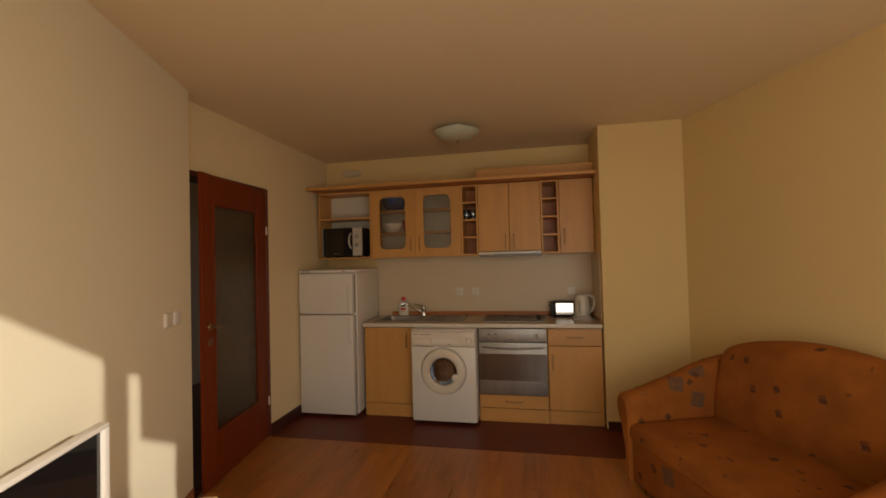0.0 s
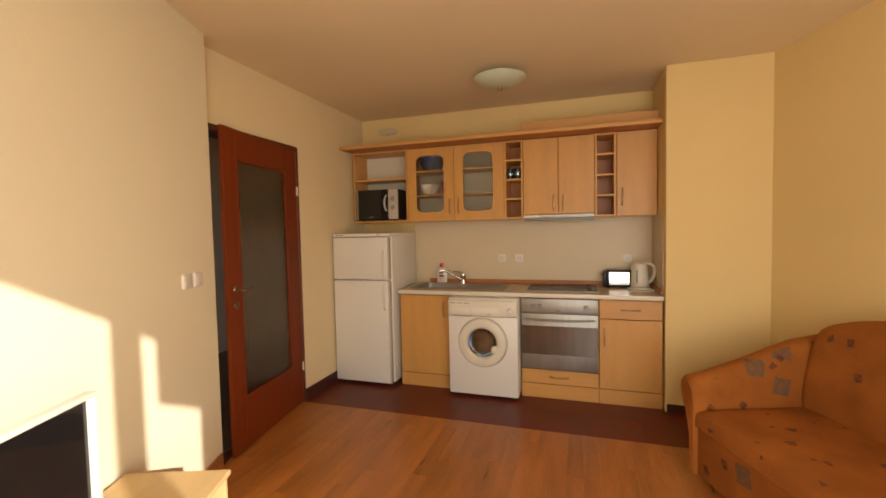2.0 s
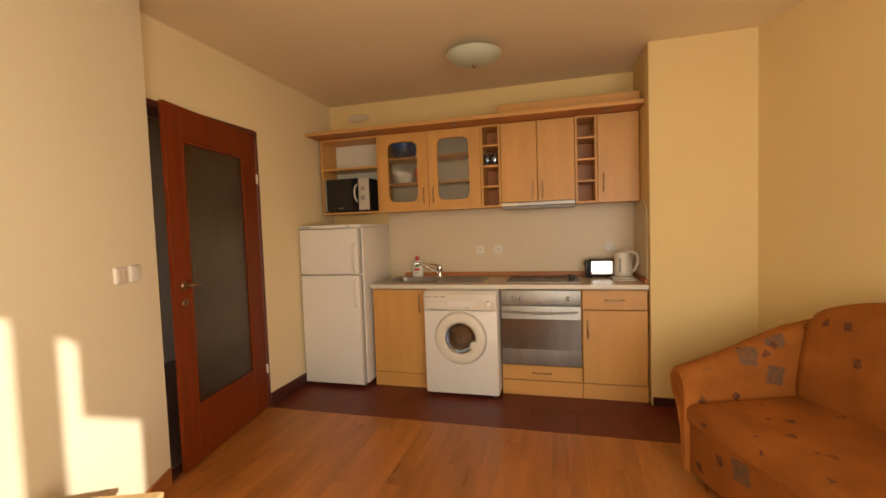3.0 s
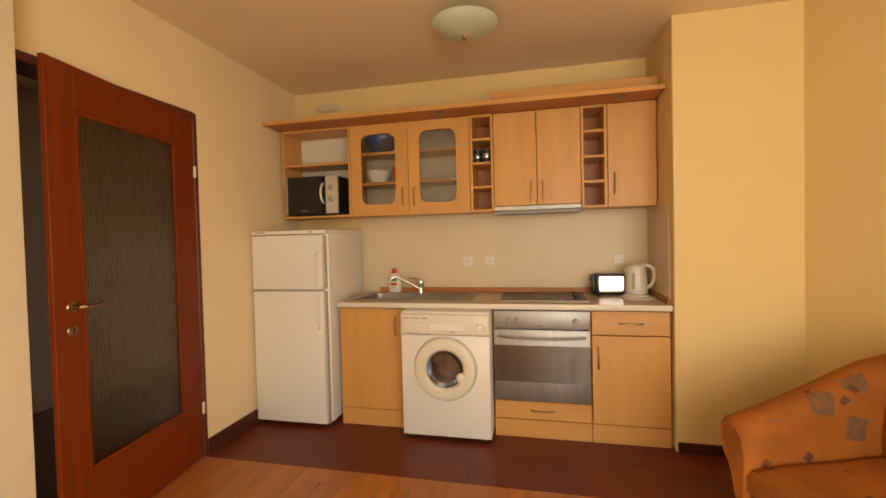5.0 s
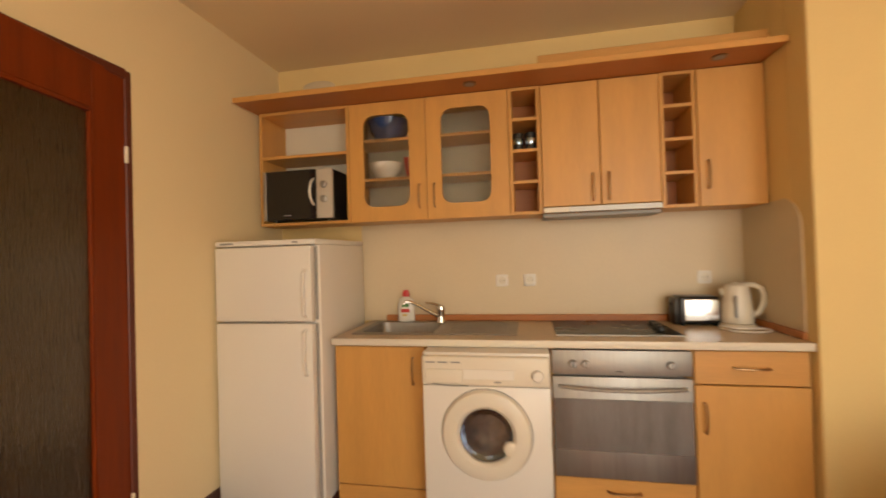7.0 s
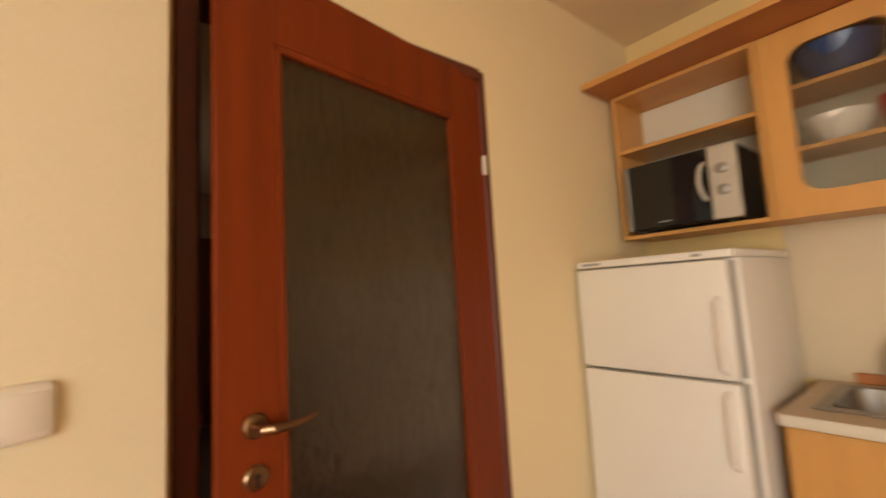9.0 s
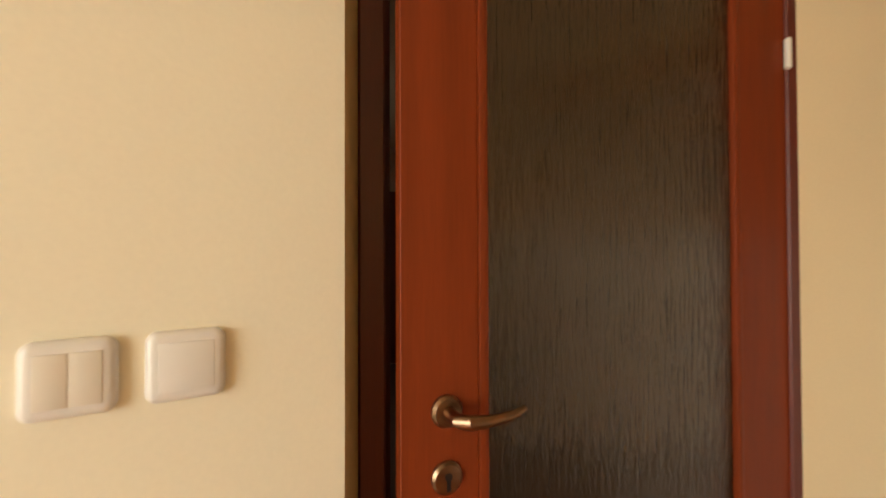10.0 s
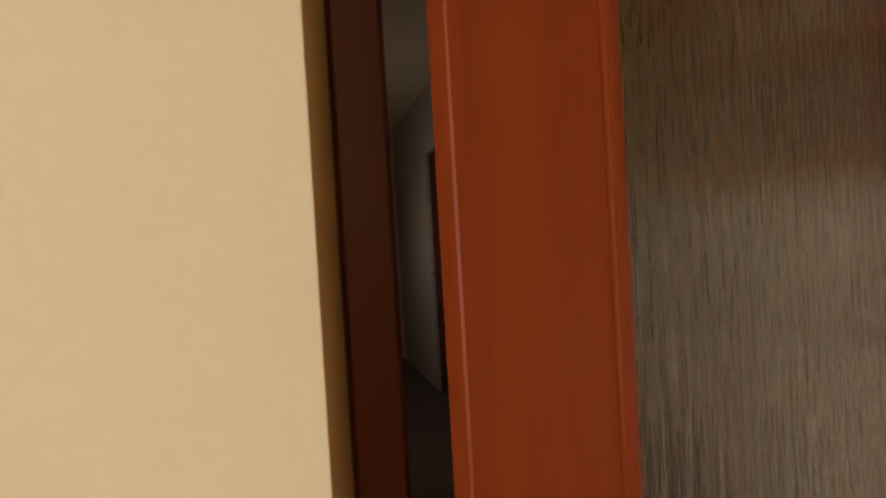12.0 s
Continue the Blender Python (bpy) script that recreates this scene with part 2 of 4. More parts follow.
def rounded(x0, x1, z0, z1, r, n=6):
    out = []
    for cx, cz, a0 in ((x1 - r, z1 - r, 0), (x0 + r, z1 - r, 90), (x0 + r, z0 + r, 180), (x1 - r, z0 + r, 270)):
        out += [(cx + r * math.cos(radians(a0 + 90 * i / n)), cz + r * math.sin(radians(a0 + 90 * i / n))) for i in range(n + 1)]
    return out


def mesh_of(bm, name, mat, smooth):
    bmesh.ops.recalc_face_normals(bm, faces=bm.faces)
    me = bpy.data.meshes.new(name)
    bm.to_mesh(me)
    bm.free()
    me.materials.append(mat)
    if smooth:
        for p in me.polygons:
            p.use_smooth = True
        me.set_sharp_from_angle(angle=radians(35))
    return me


def part(name, bm, mat, parent, label="", smooth=True):
    root = parent
    while root.parent:
        root = root.parent
    off = OFFSET.get(root.name)
    if off:
        bmesh.ops.translate(bm, verts=bm.verts, vec=-off)
    ob = new(name, mesh_of(bm, name, mat, smooth))
    ob.parent = parent
    if label:
        tagged(ob, label)
    return ob


def thing(name, label, category, at=None, m=None, group=""):
    """An Empty at a thing's base. at: its parts are given in world places; m: in the thing's own."""
    ob = new(name)
    ob.empty_display_size = 0.1
    if m is None:
        ob.location = at
        OFFSET[ob.name] = Vector(at)
    else:
        ob.matrix_world = m
    return tagged(ob, label, category, group)


def structure(name, bm, mat, label, m=None, smooth=False):
    ob = new(name, mesh_of(bm, name, mat, smooth))
    if m is not None:
        ob.matrix_world = m
    return tagged(ob, label, name.split("_")[0], kind="structure")


# ---- structure ----
T = 0.16
DOOR_Y0, DOOR_Y1, DOOR_TOP = 1.985, 2.892, 2.05
LX, BACK, NICHE, RET = -1.94, 4.05, 0.88, 3.44
bm = bmesh.new()
box(bm, LX - T, LX, 1.90, DOOR_Y0 - 0.05, ZF, HIGH, 0)
box(bm, LX - T, LX, DOOR_Y1 + 0.03, BACK + T, ZF, HIGH, 0)
box(bm, LX - T, LX, DOOR_Y0 - 0.05, DOOR_Y1 + 0.03, DOOR_TOP + 0.03, HIGH, 0)
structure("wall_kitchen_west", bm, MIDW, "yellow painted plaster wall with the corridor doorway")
structure("wall_kitchen_north", boxed(LX, NICHE + T, BACK, BACK + T, ZF, HIGH, bevel=0), WALL, "yellow painted plaster wall behind the kitchen units")
structure("wall_niche_side", boxed(NICHE, NICHE + T, RET + T, BACK, ZF, HIGH, bevel=0), WALL, "yellow painted side wall of the kitchen niche")
structure("wall_north", boxed(NICHE, 1.75, RET, RET + T, ZF, HIGH, bevel=0.004), WALL, "yellow painted plaster wall beside the kitchen niche")
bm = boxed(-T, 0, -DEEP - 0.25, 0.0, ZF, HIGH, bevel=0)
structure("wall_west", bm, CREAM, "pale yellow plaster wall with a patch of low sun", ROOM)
bm = bmesh.new()
prism(bm, [(-1.8152, 1.9148), (-1.93, 1.937), (-1.98, 1.937), (-1.98, 1.80), (-1.87, 1.80)], Matrix.Translation((0, 0, ZF)) @ Matrix.Rotation(radians(-90), 4, "X"), ZF - HIGH)
structure("wall_west_return", bm, WALL, "short yellow plaster return beside the door frame")
structure("wall_east", boxed(WIDE, WIDE + T, -DEEP - 0.25, 0.36, ZF, HIGH, bevel=0), WALL, "yellow painted plaster wall behind the sofa", ROOM)
# the window wall: a wide opening, a post, and a narrow one lowered over most of its width
bm = bmesh.new()
y0, y1 = -DEEP - 0.12, -DEEP
for x0, x1, z0, z1 in ((0, 0.75, ZF, HIGH), (0.75, 2.655, ZF, 0.12), (0.75, 2.655, 2.37, HIGH), (2.655, 2.72, ZF, HIGH), (2.72, 3.29, ZF, 0.12),
                       (2.72, 2.935, 2.36, HIGH), (2.935, 3.29, 2.06, HIGH), (3.29, WIDE, ZF, HIGH)):
    box(bm, x0, x1, y0, y1, z0, z1, 0)
structure("wall_south", bm, WALL, "plastered wall with the balcony openings", ROOM)
bm = bmesh.new()
outline = [(-2.05, 1.75), (-6.42, 1.75), (-6.42, 5.0), (-2.1, 5.0), (-2.1, 4.21), (1.04, 4.21), (1.04, 3.6), (1.75, 3.6), (3.0, -0.08), (-0.75, -1.44)]
lo = [bm.verts.new((x, y, HIGH)) for x, y in outline]
hi = [bm.verts.new((x, y, HIGH + 0.2)) for x, y in outline]
bm.faces.new(lo)
bm.faces.new(hi[::-1])
for i in range(len(lo)):
    bm.faces.new((lo[i], lo[i - 1], hi[i - 1], hi[i]))
structure("ceiling", bm, CEIL, "matt cream painted flat ceiling")

# corridor behind the door
bm = bmesh.new()
# the hole from x -4.7 to -4.3 is added for the corridor's fill lamp
for x0, x1, z0, z1 in ((-6.3, -4.7, ZF, HIGH), (-4.3, LX - T, ZF, HIGH), (-4.7, -4.3, ZF, 1.1), (-4.7, -4.3, 1.6, HIGH)):
    box(bm, x0, x1, 1.75, 1.87, z0, z1, 0)
structure("wall_corridor_south", bm, PALE, "pale wall of the dark corridor with an added opening")
structure("wall_corridor_end", boxed(-6.42, -6.3, 1.75, 3.08, ZF, HIGH, bevel=0), PALE, "pale end wall of the dark corridor")
bm = bmesh.new()
box(bm, -6.3, -5.10, 2.96, 3.08, ZF, HIGH, 0)
box(bm, -4.33, -3.84, 2.96, 3.08, ZF, HIGH, 0)
box(bm, -5.10, -4.33, 2.96, 3.08, 2.02, HIGH, 0)
structure("wall_corridor_north", bm, PALE, "pale corridor wall with a dark doorway")
structure("wall_corridor_corner", boxed(-3.96, -3.84, 3.08, 5.0, ZF, HIGH, bevel=0), PALE, "pale wall turning off the corridor")
structure("wall_corridor_far", boxed(-3.84, LX - T, 4.9, 5.0, ZF, HIGH, bevel=0), PALE, "pale closing wall of the corridor")
structure("floor_corridor", boxed(-6.3, LX, 1.87, 4.9, -0.14, ZF, bevel=0), HALLF, "dull brown corridor floor")


def flat_door(label, m, w, h):
    d = thing("door", label, "door", m=m)
    part("leaf", box(bmesh.new(), 0, w, 0, 0.04, 0.005, h, 0.003), JAMB, d)
    k = part("handle", tube(bmesh.new(), [(0.07, 0, 1.03), (0.07, -0.045, 1.03), (0.09, -0.05, 1.03), (0.18, -0.05, 1.03)], 0.009), CHROME, d, "metal lever handle")
    part("panel", box(bmesh.new(), 0.14, w - 0.14, -0.006, 0.0, 0.25, h - 0.2, 0.003), JAMB, d)
    return d


flat_door("closed dark wooden door in the corridor wall", pose(-5.09, 2.99, ZF), 0.75, 2.05)
flat_door("closed dark wooden door at the corridor's end", pose(-6.298, 2.06, ZF, 0, 0, 90), 0.85, 2.065)

# skirting
bm = bmesh.new()
box(bm, LX, LX + 0.012, DOOR_Y1 + 0.03, BACK, ZF, 0.065, 0.002)
structure("baseboard_kitchen", bm, BASE, "dark red tiled skirting beside the fridge")
structure("baseboard_north", boxed(NICHE + 0.01, 1.53, RET - 0.012, RET, ZF, 0.03, bevel=0.002), BASE, "low dark red skirting")
structure("baseboard_west", boxed(0, 0.014, -DEEP, -0.02, ZF, 0.06, bevel=0.003), PLANK, "brown laminate skirting", ROOM)
structure("baseboard_east", boxed(WIDE - 0.014, WIDE, -DEEP, 0.25, ZF, 0.06, bevel=0.003), PLANK, "brown laminate skirting", ROOM)

# window frames
for i, (x0, x1) in enumerate(((0.75, 2.655), (2.72, 3.29))):
    w = tagged(new(f"window_{i + 1}"), "white framed balcony window letting in low sun", "window", kind="structure")
    w.matrix_world = ROOM
    part("window_sill", boxed(x0, x1, -DEEP - 0.10, -DEEP + 0.02, 0.121, 0.145), WHITE, w)
    part("window_frame", boxed(x0, x0 + 0.004, -DEEP - 0.05, -DEEP - 0.01, 0.145, 2.05, bevel=0), WHITE, w)

# ---- corridor door: frame and leaf ----
fr = tagged(new("door_frame"), "dark mahogany door frame set in the wall", "door frame", kind="structure")
for n, a in (("jamb", (LX - T - 0.01, LX + 0.012, DOOR_Y0 - 0.047, DOOR_Y0, ZF, DOOR_TOP + 0.03)),
             ("jamb", (LX - T - 0.01, LX + 0.003, DOOR_Y1, DOOR_Y1 + 0.032, ZF, DOOR_TOP + 0.03)),
             ("head", (LX - T - 0.01, LX + 0.012, DOOR_Y0, DOOR_Y1, DOOR_TOP - 0.01, DOOR_TOP + 0.032))):
    part(n, boxed(*a, bevel=0.004), JAMB, fr)
part("stop", boxed(LX - 0.1, LX - 0.055, DOOR_Y0, DOOR_Y0 + 0.015, ZF, DOOR_TOP - 0.01), JAMB, fr)
part("strike_plate", boxed(LX - 0.05, LX - 0.02, DOOR_Y0, DOOR_Y0 + 0.002, 0.9, 1.1, bevel=0), BRASS, fr, "brass strike plate")

LEAF_W, LEAF_H = 0.918, 2.052
HINGE = Vector((-1.945, 2.900, 0))
swing = math.degrees(math.atan2(1.995 - 2.900, -1.797 + 1.945))
# own x runs from the hinge to the lock, own y towards the corridor
door = thing("door_1", "red mahogany door with a reeded glass pane, standing ajar", "door", m=pose(*HINGE, 0, 0, swing))
door["kind"] = "structure"
YA, YB = -0.024, 0.0
gx0, gx1, gz0, gz1 = 0.165, LEAF_W - 0.128, 0.30, 1.865
part("stile", boxed(0, gx0, YA, YB, ZF + 0.008, LEAF_H, bevel=0.0015), MAHOG, door)
part("stile", boxed(gx1, LEAF_W, YA, YB, ZF + 0.008, LEAF_H, bevel=0.0015), MAHOG, door)
part("rail", boxed(gx0, gx1, YA, YB, gz1, LEAF_H, bevel=0.003), MAHOG, door)
part("rail", boxed(gx0, gx1, YA, YB, ZF + 0.008, gz0, bevel=0.003), MAHOG, door)
for a in ((gx0, gx0 + 0.018, gz0, gz1), (gx1 - 0.018, gx1, gz0, gz1), (gx0, gx1, gz0, gz0 + 0.018), (gx0, gx1, gz1 - 0.018, gz1)):
    part("bead", boxed(a[0], a[1], YA + 0.006, YB + 0.004, a[2], a[3], bevel=0.005, seg=2), MAHOG, door)
part("glass_pane", boxed(gx0 + 0.006, gx1 - 0.006, -0.015, -0.009, gz0 + 0.006, gz1 - 0.006, bevel=0), FROST, door, "dark reeded glass pane")
for z in (1.72, 0.27):
    h = part("hinge", lathe(bmesh.new(), [(0.004, -0.036), (0.008, -0.032), (0.008, 0.032), (0.004, 0.036)], Matrix.Translation((0.008, YB + 0.008, z)), 12), IVORY, door, "pale capped hinge")
hx = LEAF_W - 0.072
turned = Matrix.Translation((hx, YB, 1.03)) @ Matrix.Rotation(radians(-90), 4, "X")
ros = part("rosette", lathe(bmesh.new(), [(0.025, 0), (0.025, 0.006), (0.021, 0.011), (0.010, 0.012)], turned), BRASS, door, "aged brass rosette")
part("lever", tube(bmesh.new(), [(hx, YB + 0.008, 1.03), (hx, YB + 0.045, 1.03), (hx - 0.012, YB + 0.055, 1.029), (hx - 0.045, YB + 0.056, 1.027), (hx - 0.085, YB + 0.054, 1.030), (hx - 0.108, YB + 0.050, 1.035)], [0.010, 0.010, 0.011, 0.009, 0.008, 0.006], 12), BRASS, door, "curved aged brass lever")
turned = Matrix.Translation((hx, YB, 0.93)) @ Matrix.Rotation(radians(-90), 4, "X")
esc = part("escutcheon", lathe(bmesh.new(), [(0.025, 0), (0.025, 0.005), (0.021, 0.009), (0.012, 0.010)], turned), BRASS, door, "round brass keyhole plate")
part("keyhole", box(lathe(bmesh.new(), [(0.006, 0.0098), (0.006, 0.0112)], turned @ Matrix.Translation((0, -0.004, 0)), 12), hx - 0.003, hx + 0.003, YB + 0.0098, YB + 0.0112, 0.913, 0.928, 0), BLACK, esc)

# ---- light switches on the pale wall ----
def wall_switch(s, label, keys):
    sw = thing("light_switch", label, "light switch", m=ROOM @ pose(0, -s, 1.137, 0, 0, 90), group="switches beside the door")
    h = 0.0415
    frame_bm = bmesh.new()
    steps = ((0, 0), (0, 0.005), (0.0012, 0.009), (0.004, 0.0122), (0.008, 0.0138), (0.0125, 0.0142))
    loops = [[frame_bm.verts.new((x, -y, z)) for x, z in rounded(-h + k, h - k, -h + k, h - k, 0.013 - k * 0.85, 8)] for k, y in steps]
    for a, b in zip(loops, loops[1:]):
        for i in range(len(a)):
            frame_bm.faces.new((a[i], a[i - 1], b[i - 1], b[i]))
    frame_bm.faces.new(loops[-1])
    part("plate", frame_bm, SWITCHW, sw)
    w = 0.058 / keys
    for k in range(keys):
        x0 = -0.029 + k * w
        part("rocker", boxed(x0 + 0.0006, x0 + w - 0.0006, -0.0152, -0.010, -0.0285, 0.0285, bevel=0.0008, seg=2), IVORY if keys > 1 else SWITCHW, sw)


wall_switch(0.305, "double white rocker light switch on the yellow wall", 2)
wall_switch(0.198, "single white rocker light switch on the yellow wall", 1)

# ---- kitchen: base units ----
FY, TOPZ = 3.482, 0.808     # fronts of the base units, underside of the worktop


def bar_handle(bm, p, q, out=0.028):
    """A slim bowed pull between two points on a front that looks along -y."""
    p, q = Vector(p), Vector(q)
    pts = [p, p + Vector((0, -out * 0.6, 0))]
    pts += [p.lerp(q, k / 6) + Vector((0, -out * (0.75 + 0.25 * math.sin(math.pi * k / 6)), 0)) for k in range(1, 6)]
    pts += [q + Vector((0, -out * 0.6, 0)), q]
    return tube(bm, pts, 0.0048, 8)


def carcass(cab, x0, x1, front=True):
    t = 0.018
    part("side_panel", boxed(x0, x0 + t, FY + 0.02, 4.0, ZF, TOPZ), BEECH, cab)
    part("side_panel", boxed(x1 - t, x1, FY + 0.02, 4.0, ZF, TOPZ), BEECH, cab)
    part("bottom_panel", boxed(x0 + t, x1 - t, FY + 0.02, 4.0, 0.085, 0.103), BEECH_H, cab)
    part("back_panel", boxed(x0 + t, x1 - t, 3.99, 3.998, 0.09, TOPZ), BEECH, cab)
    part("plinth", boxed(x0, x1, FY + 0.004, FY + 0.02, ZF, 0.082), BEECH_H, cab)


cab = thing("sink_cabinet", "light beech sink base unit with one door", "cabinet", (-1.075, 3.75, ZF))
carcass(cab, -1.300, -0.813)
d = part("door", boxed(-1.298, -0.816, FY, FY + 0.018, 0.088, 0.800, bevel=0.003), BEECH, cab)
part("handle", bar_handle(bmesh.new(), (-0.878, FY, 0.615), (-0.878, FY, 0.745)), PULL, d, "bowed bronze bar handle")

cab = thing("oven_cabinet", "light beech housing unit round the built-in oven", "cabinet", (0.1, 3.75, ZF))
carcass(cab, -0.203, 0.410)
d = part("drawer_front", boxed(-0.200, 0.407, FY, FY + 0.018, 0.088, 0.203, bevel=0.003), BEECH_H, cab)
part("handle", bar_handle(bmesh.new(), (0.035, FY, 0.150), (0.175, FY, 0.150)), PULL, d, "bowed bronze bar handle")

cab = thing("drawer_cabinet", "light beech base unit with a drawer above a door", "cabinet", (0.64, 3.75, ZF))
carcass(cab, 0.413, 0.870)
d = part("drawer_front", boxed(0.416, 0.868, FY, FY + 0.018, 0.652, 0.800, bevel=0.003), BEECH_H, cab)
part("handle", bar_handle(bmesh.new(), (0.575, FY, 0.727), (0.71, FY, 0.727)), PULL, d, "bowed bronze bar handle")
d = part("door", boxed(0.416, 0.868, FY, FY + 0.018, 0.088, 0.646, bevel=0.003), BEECH, cab)
part("handle", bar_handle(bmesh.new(), (0.452, FY, 0.44), (0.452, FY, 0.57)), PULL, d, "bowed bronze bar handle")

# worktop with a cut-out for the sink
wt = thing("worktop", "pale speckled worktop with a light front edge", "worktop", (-0.2, 3.75, TOPZ))
bm = bmesh.new()
SX0, SX1, SY0, SY1 = -1.20, -0.80, 3.60, 3.93
for a in ((-1.304, SX0, 3.455, 4.045), (SX0, SX1, 3.455, SY0), (SX0, SX1, SY1, 4.045), (SX1, 0.872, 3.455, 4.045)):
    box(bm, a[0], a[1], a[2], a[3], TOPZ + 0.002, 0.845, 0)
part("slab", bm, TOP, wt)
part("edge_strip", boxed(-1.304, 0.872, 3.447, 3.455, TOPZ + 0.002, 0.845, bevel=0.003, seg=2), IVORY, wt, "cream rounded front edge")
up = tagged(new("upstand", mesh_of(box(boxed(-1.20, 0.862, 4.025, 4.042, 0.846, 0.885, bevel=0.004), 0.858, 0.874, 3.50, 4.025, 0.846, 0.880, 0.004), "upstand", BEECH_DK, True)),
            "reddish wooden upstand along the worktop's back", "upstand")

# sink
sk = thing("kitchen_sink", "brushed steel inset sink with a drainer", "sink", (-0.85, 3.77, 0.845))
bm = bmesh.new()
for a in ((-1.24, SX0, 3.56, 3.97), (SX1, -0.36, 3.56, 3.97), (SX0, SX1, 3.56, SY0), (SX0, SX1, SY1, 3.97)):
    box(bm, a[0], a[1], a[2], a[3], 0.846, 0.851, 0.001)
part("rim", bm, STEEL, sk)
bm = bmesh.new()
rings = [[(x, y, z) for x, y in rounded(SX0 + k, SX1 - k, SY0 + k, SY1 - k, 0.06, 5)] for k, z in ((0.0, 0.850), (0.008, 0.78), (0.02, 0.715), (0.06, 0.70))]
loops = [[bm.verts.new(p) for p in ring] for ring in rings]
for a, b in zip(loops, loops[1:]):
    for i in range(len(a)):
        bm.faces.new((a[i], a[i - 1], b[i - 1], b[i]))
bm.faces.new(loops[-1])
part("bowl", bm, STEEL, sk)
bm = bmesh.new()
for k in range(7):
    box(bm, -0.72, -0.42, 3.62 + 0.045 * k, 3.63 + 0.045 * k, 0.851, 0.854, 0.001)
part("drainer_ribs", bm, STEEL, sk)

tap = thing("mixer_tap", "chrome single-lever kitchen mixer tap", "tap", (-0.775, 3.95, 0.851))
tap.location.x -= 0.05
part("body", lathe(bmesh.new(), [(0.028, 0.0), (0.026, 0.01), (0.023, 0.025), (0.023, 0.065), (0.027, 0.078), (0.022, 0.098), (0.01, 0.104)], Matrix.Translation((-0.775, 3.95, 0.851))), CHROME, tap)
part("spout", tube(bmesh.new(), [(-0.785, 3.945, 0.885), (-0.85, 3.92, 0.925), (-0.91, 3.89, 0.965), (-0.95, 3.87, 0.985), (-0.975, 3.857, 0.985), (-0.983, 3.853, 0.968)], 0.010, 12), CHROME, tap)
part("lever", tube(bmesh.new(), [(-0.775, 3.95, 0.948), (-0.81, 3.925, 0.966), (-0.86, 3.89, 0.976)], [0.012, 0.010, 0.006], 10, 0.6), CHROME, tap)

bot = thing("soap_bottle", "white detergent bottle with a red cap and printed label", "bottle", (-1.03, 3.99, 0.851))
bot.location.x -= 0.025
mb = Matrix.Translation((-1.03, 3.99, 0.851)) @ Matrix.Diagonal((1.2, 0.6, 0.97, 1))
part("body", lathe(bmesh.new(), [(0.042, 0), (0.045, 0.006), (0.045, 0.11), (0.038, 0.14), (0.018, 0.155), (0.015, 0.16)], mb), PORC, bot)
part("cap", lathe(bmesh.new(), [(0.019, 0.158), (0.019, 0.178), (0.014, 0.19), (0.014, 0.20)], mb), RED, bot, "red screw cap")
part("label", boxed(-1.057, -1.003, 3.963, 3.9665, 0.908, 0.930, bevel=0), RED, bot, "red printed label")
part("label", boxed(-1.053, -1.007, 3.963, 3.9665, 0.942, 0.962, bevel=0), GREENP, bot, "green printed label")
part("label", boxed(-1.05, -1.02, 3.963, 3.9665, 0.885, 0.898, bevel=0), YELP, bot, "yellow printed label")

# ---- washing machine ----
WX0, WX1, WY, WH = -0.797, -0.212, 3.336, 0.806
wm = thing("washing_machine", "white front-loading washing machine under the worktop", "washing machine", (-0.505, 3.6, ZF))
part("body", boxed(WX0, WX1, WY + 0.02, 3.93, ZF + 0.022, WH, bevel=0.008, seg=2), WHITE, wm)
part("front_panel", boxed(WX0 + 0.002, WX1 - 0.002, WY + 0.004, WY + 0.02, ZF + 0.03, 0.655, bevel=0.006, seg=2), WHITE, wm)
cp = part("control_panel", boxed(WX0 + 0.001, WX1 - 0.001, WY - 0.008, WY + 0.02, 0.658, WH - 0.012, bevel=0.012, seg=3), IVORY, wm, "ivory control panel")
part("drawer", boxed(WX0 + 0.02, WX0 + 0.19, WY - 0.014, WY - 0.008, 0.672, 0.735, bevel=0.005, seg=2), IVORY, cp)
part("window", boxed(-0.60, -0.37, WY - 0.0105, WY - 0.008, 0.69, 0.735, bevel=0.001), PORC, cp, "glossy pale inset")
dial_m = Matrix.Translation((-0.268, WY - 0.008, 0.712)) @ Matrix.Rotation(radians(90), 4, "X")
part("dial", lathe(bmesh.new(), [(0.027, 0), (0.026, 0.012), (0.022, 0.018), (0.01, 0.019)], dial_m), WHITE, cp, "round white dial")
for k in range(3):
    part("lettering", boxed(WX0 + 0.02 + 0.06 * k, WX0 + 0.065 + 0.06 * k, WY - 0.0095, WY - 0.008, 0.762, 0.769, bevel=0), GREYP, cp, "grey printed lettering")
part("brand_mark", boxed(-0.46, -0.43, WY - 0.0095, WY - 0.008, 0.676, 0.683, bevel=0), GREYP, cp)
part("grip_line", tube(bmesh.new(), [(WX0 + 0.05, WY - 0.012, 0.668), (-0.66, WY - 0.013, 0.660), (-0.58, WY - 0.012, 0.661)], 0.003, 8), GREYP, cp)
DC = Matrix.Translation((-0.503, WY + 0.004, 0.44)) @ Matrix.Rotation(radians(90), 4, "X")
dr = part("door", lathe(bmesh.new(), [(0.202, 0.0), (0.204, 0.012), (0.195, 0.026), (0.165, 0.036), (0.135, 0.034), (0.122, 0.022), (0.118, 0.0)], DC, 56, cap=False), IVORY, wm, "ivory ring door")
part("porthole", lathe(bmesh.new(), [(0.119, 0.016), (0.10, 0.008), (0.07, -0.012), (0.03, -0.022), (0.004, -0.024)], DC, 40), CLEAR, dr, "dark glass porthole")
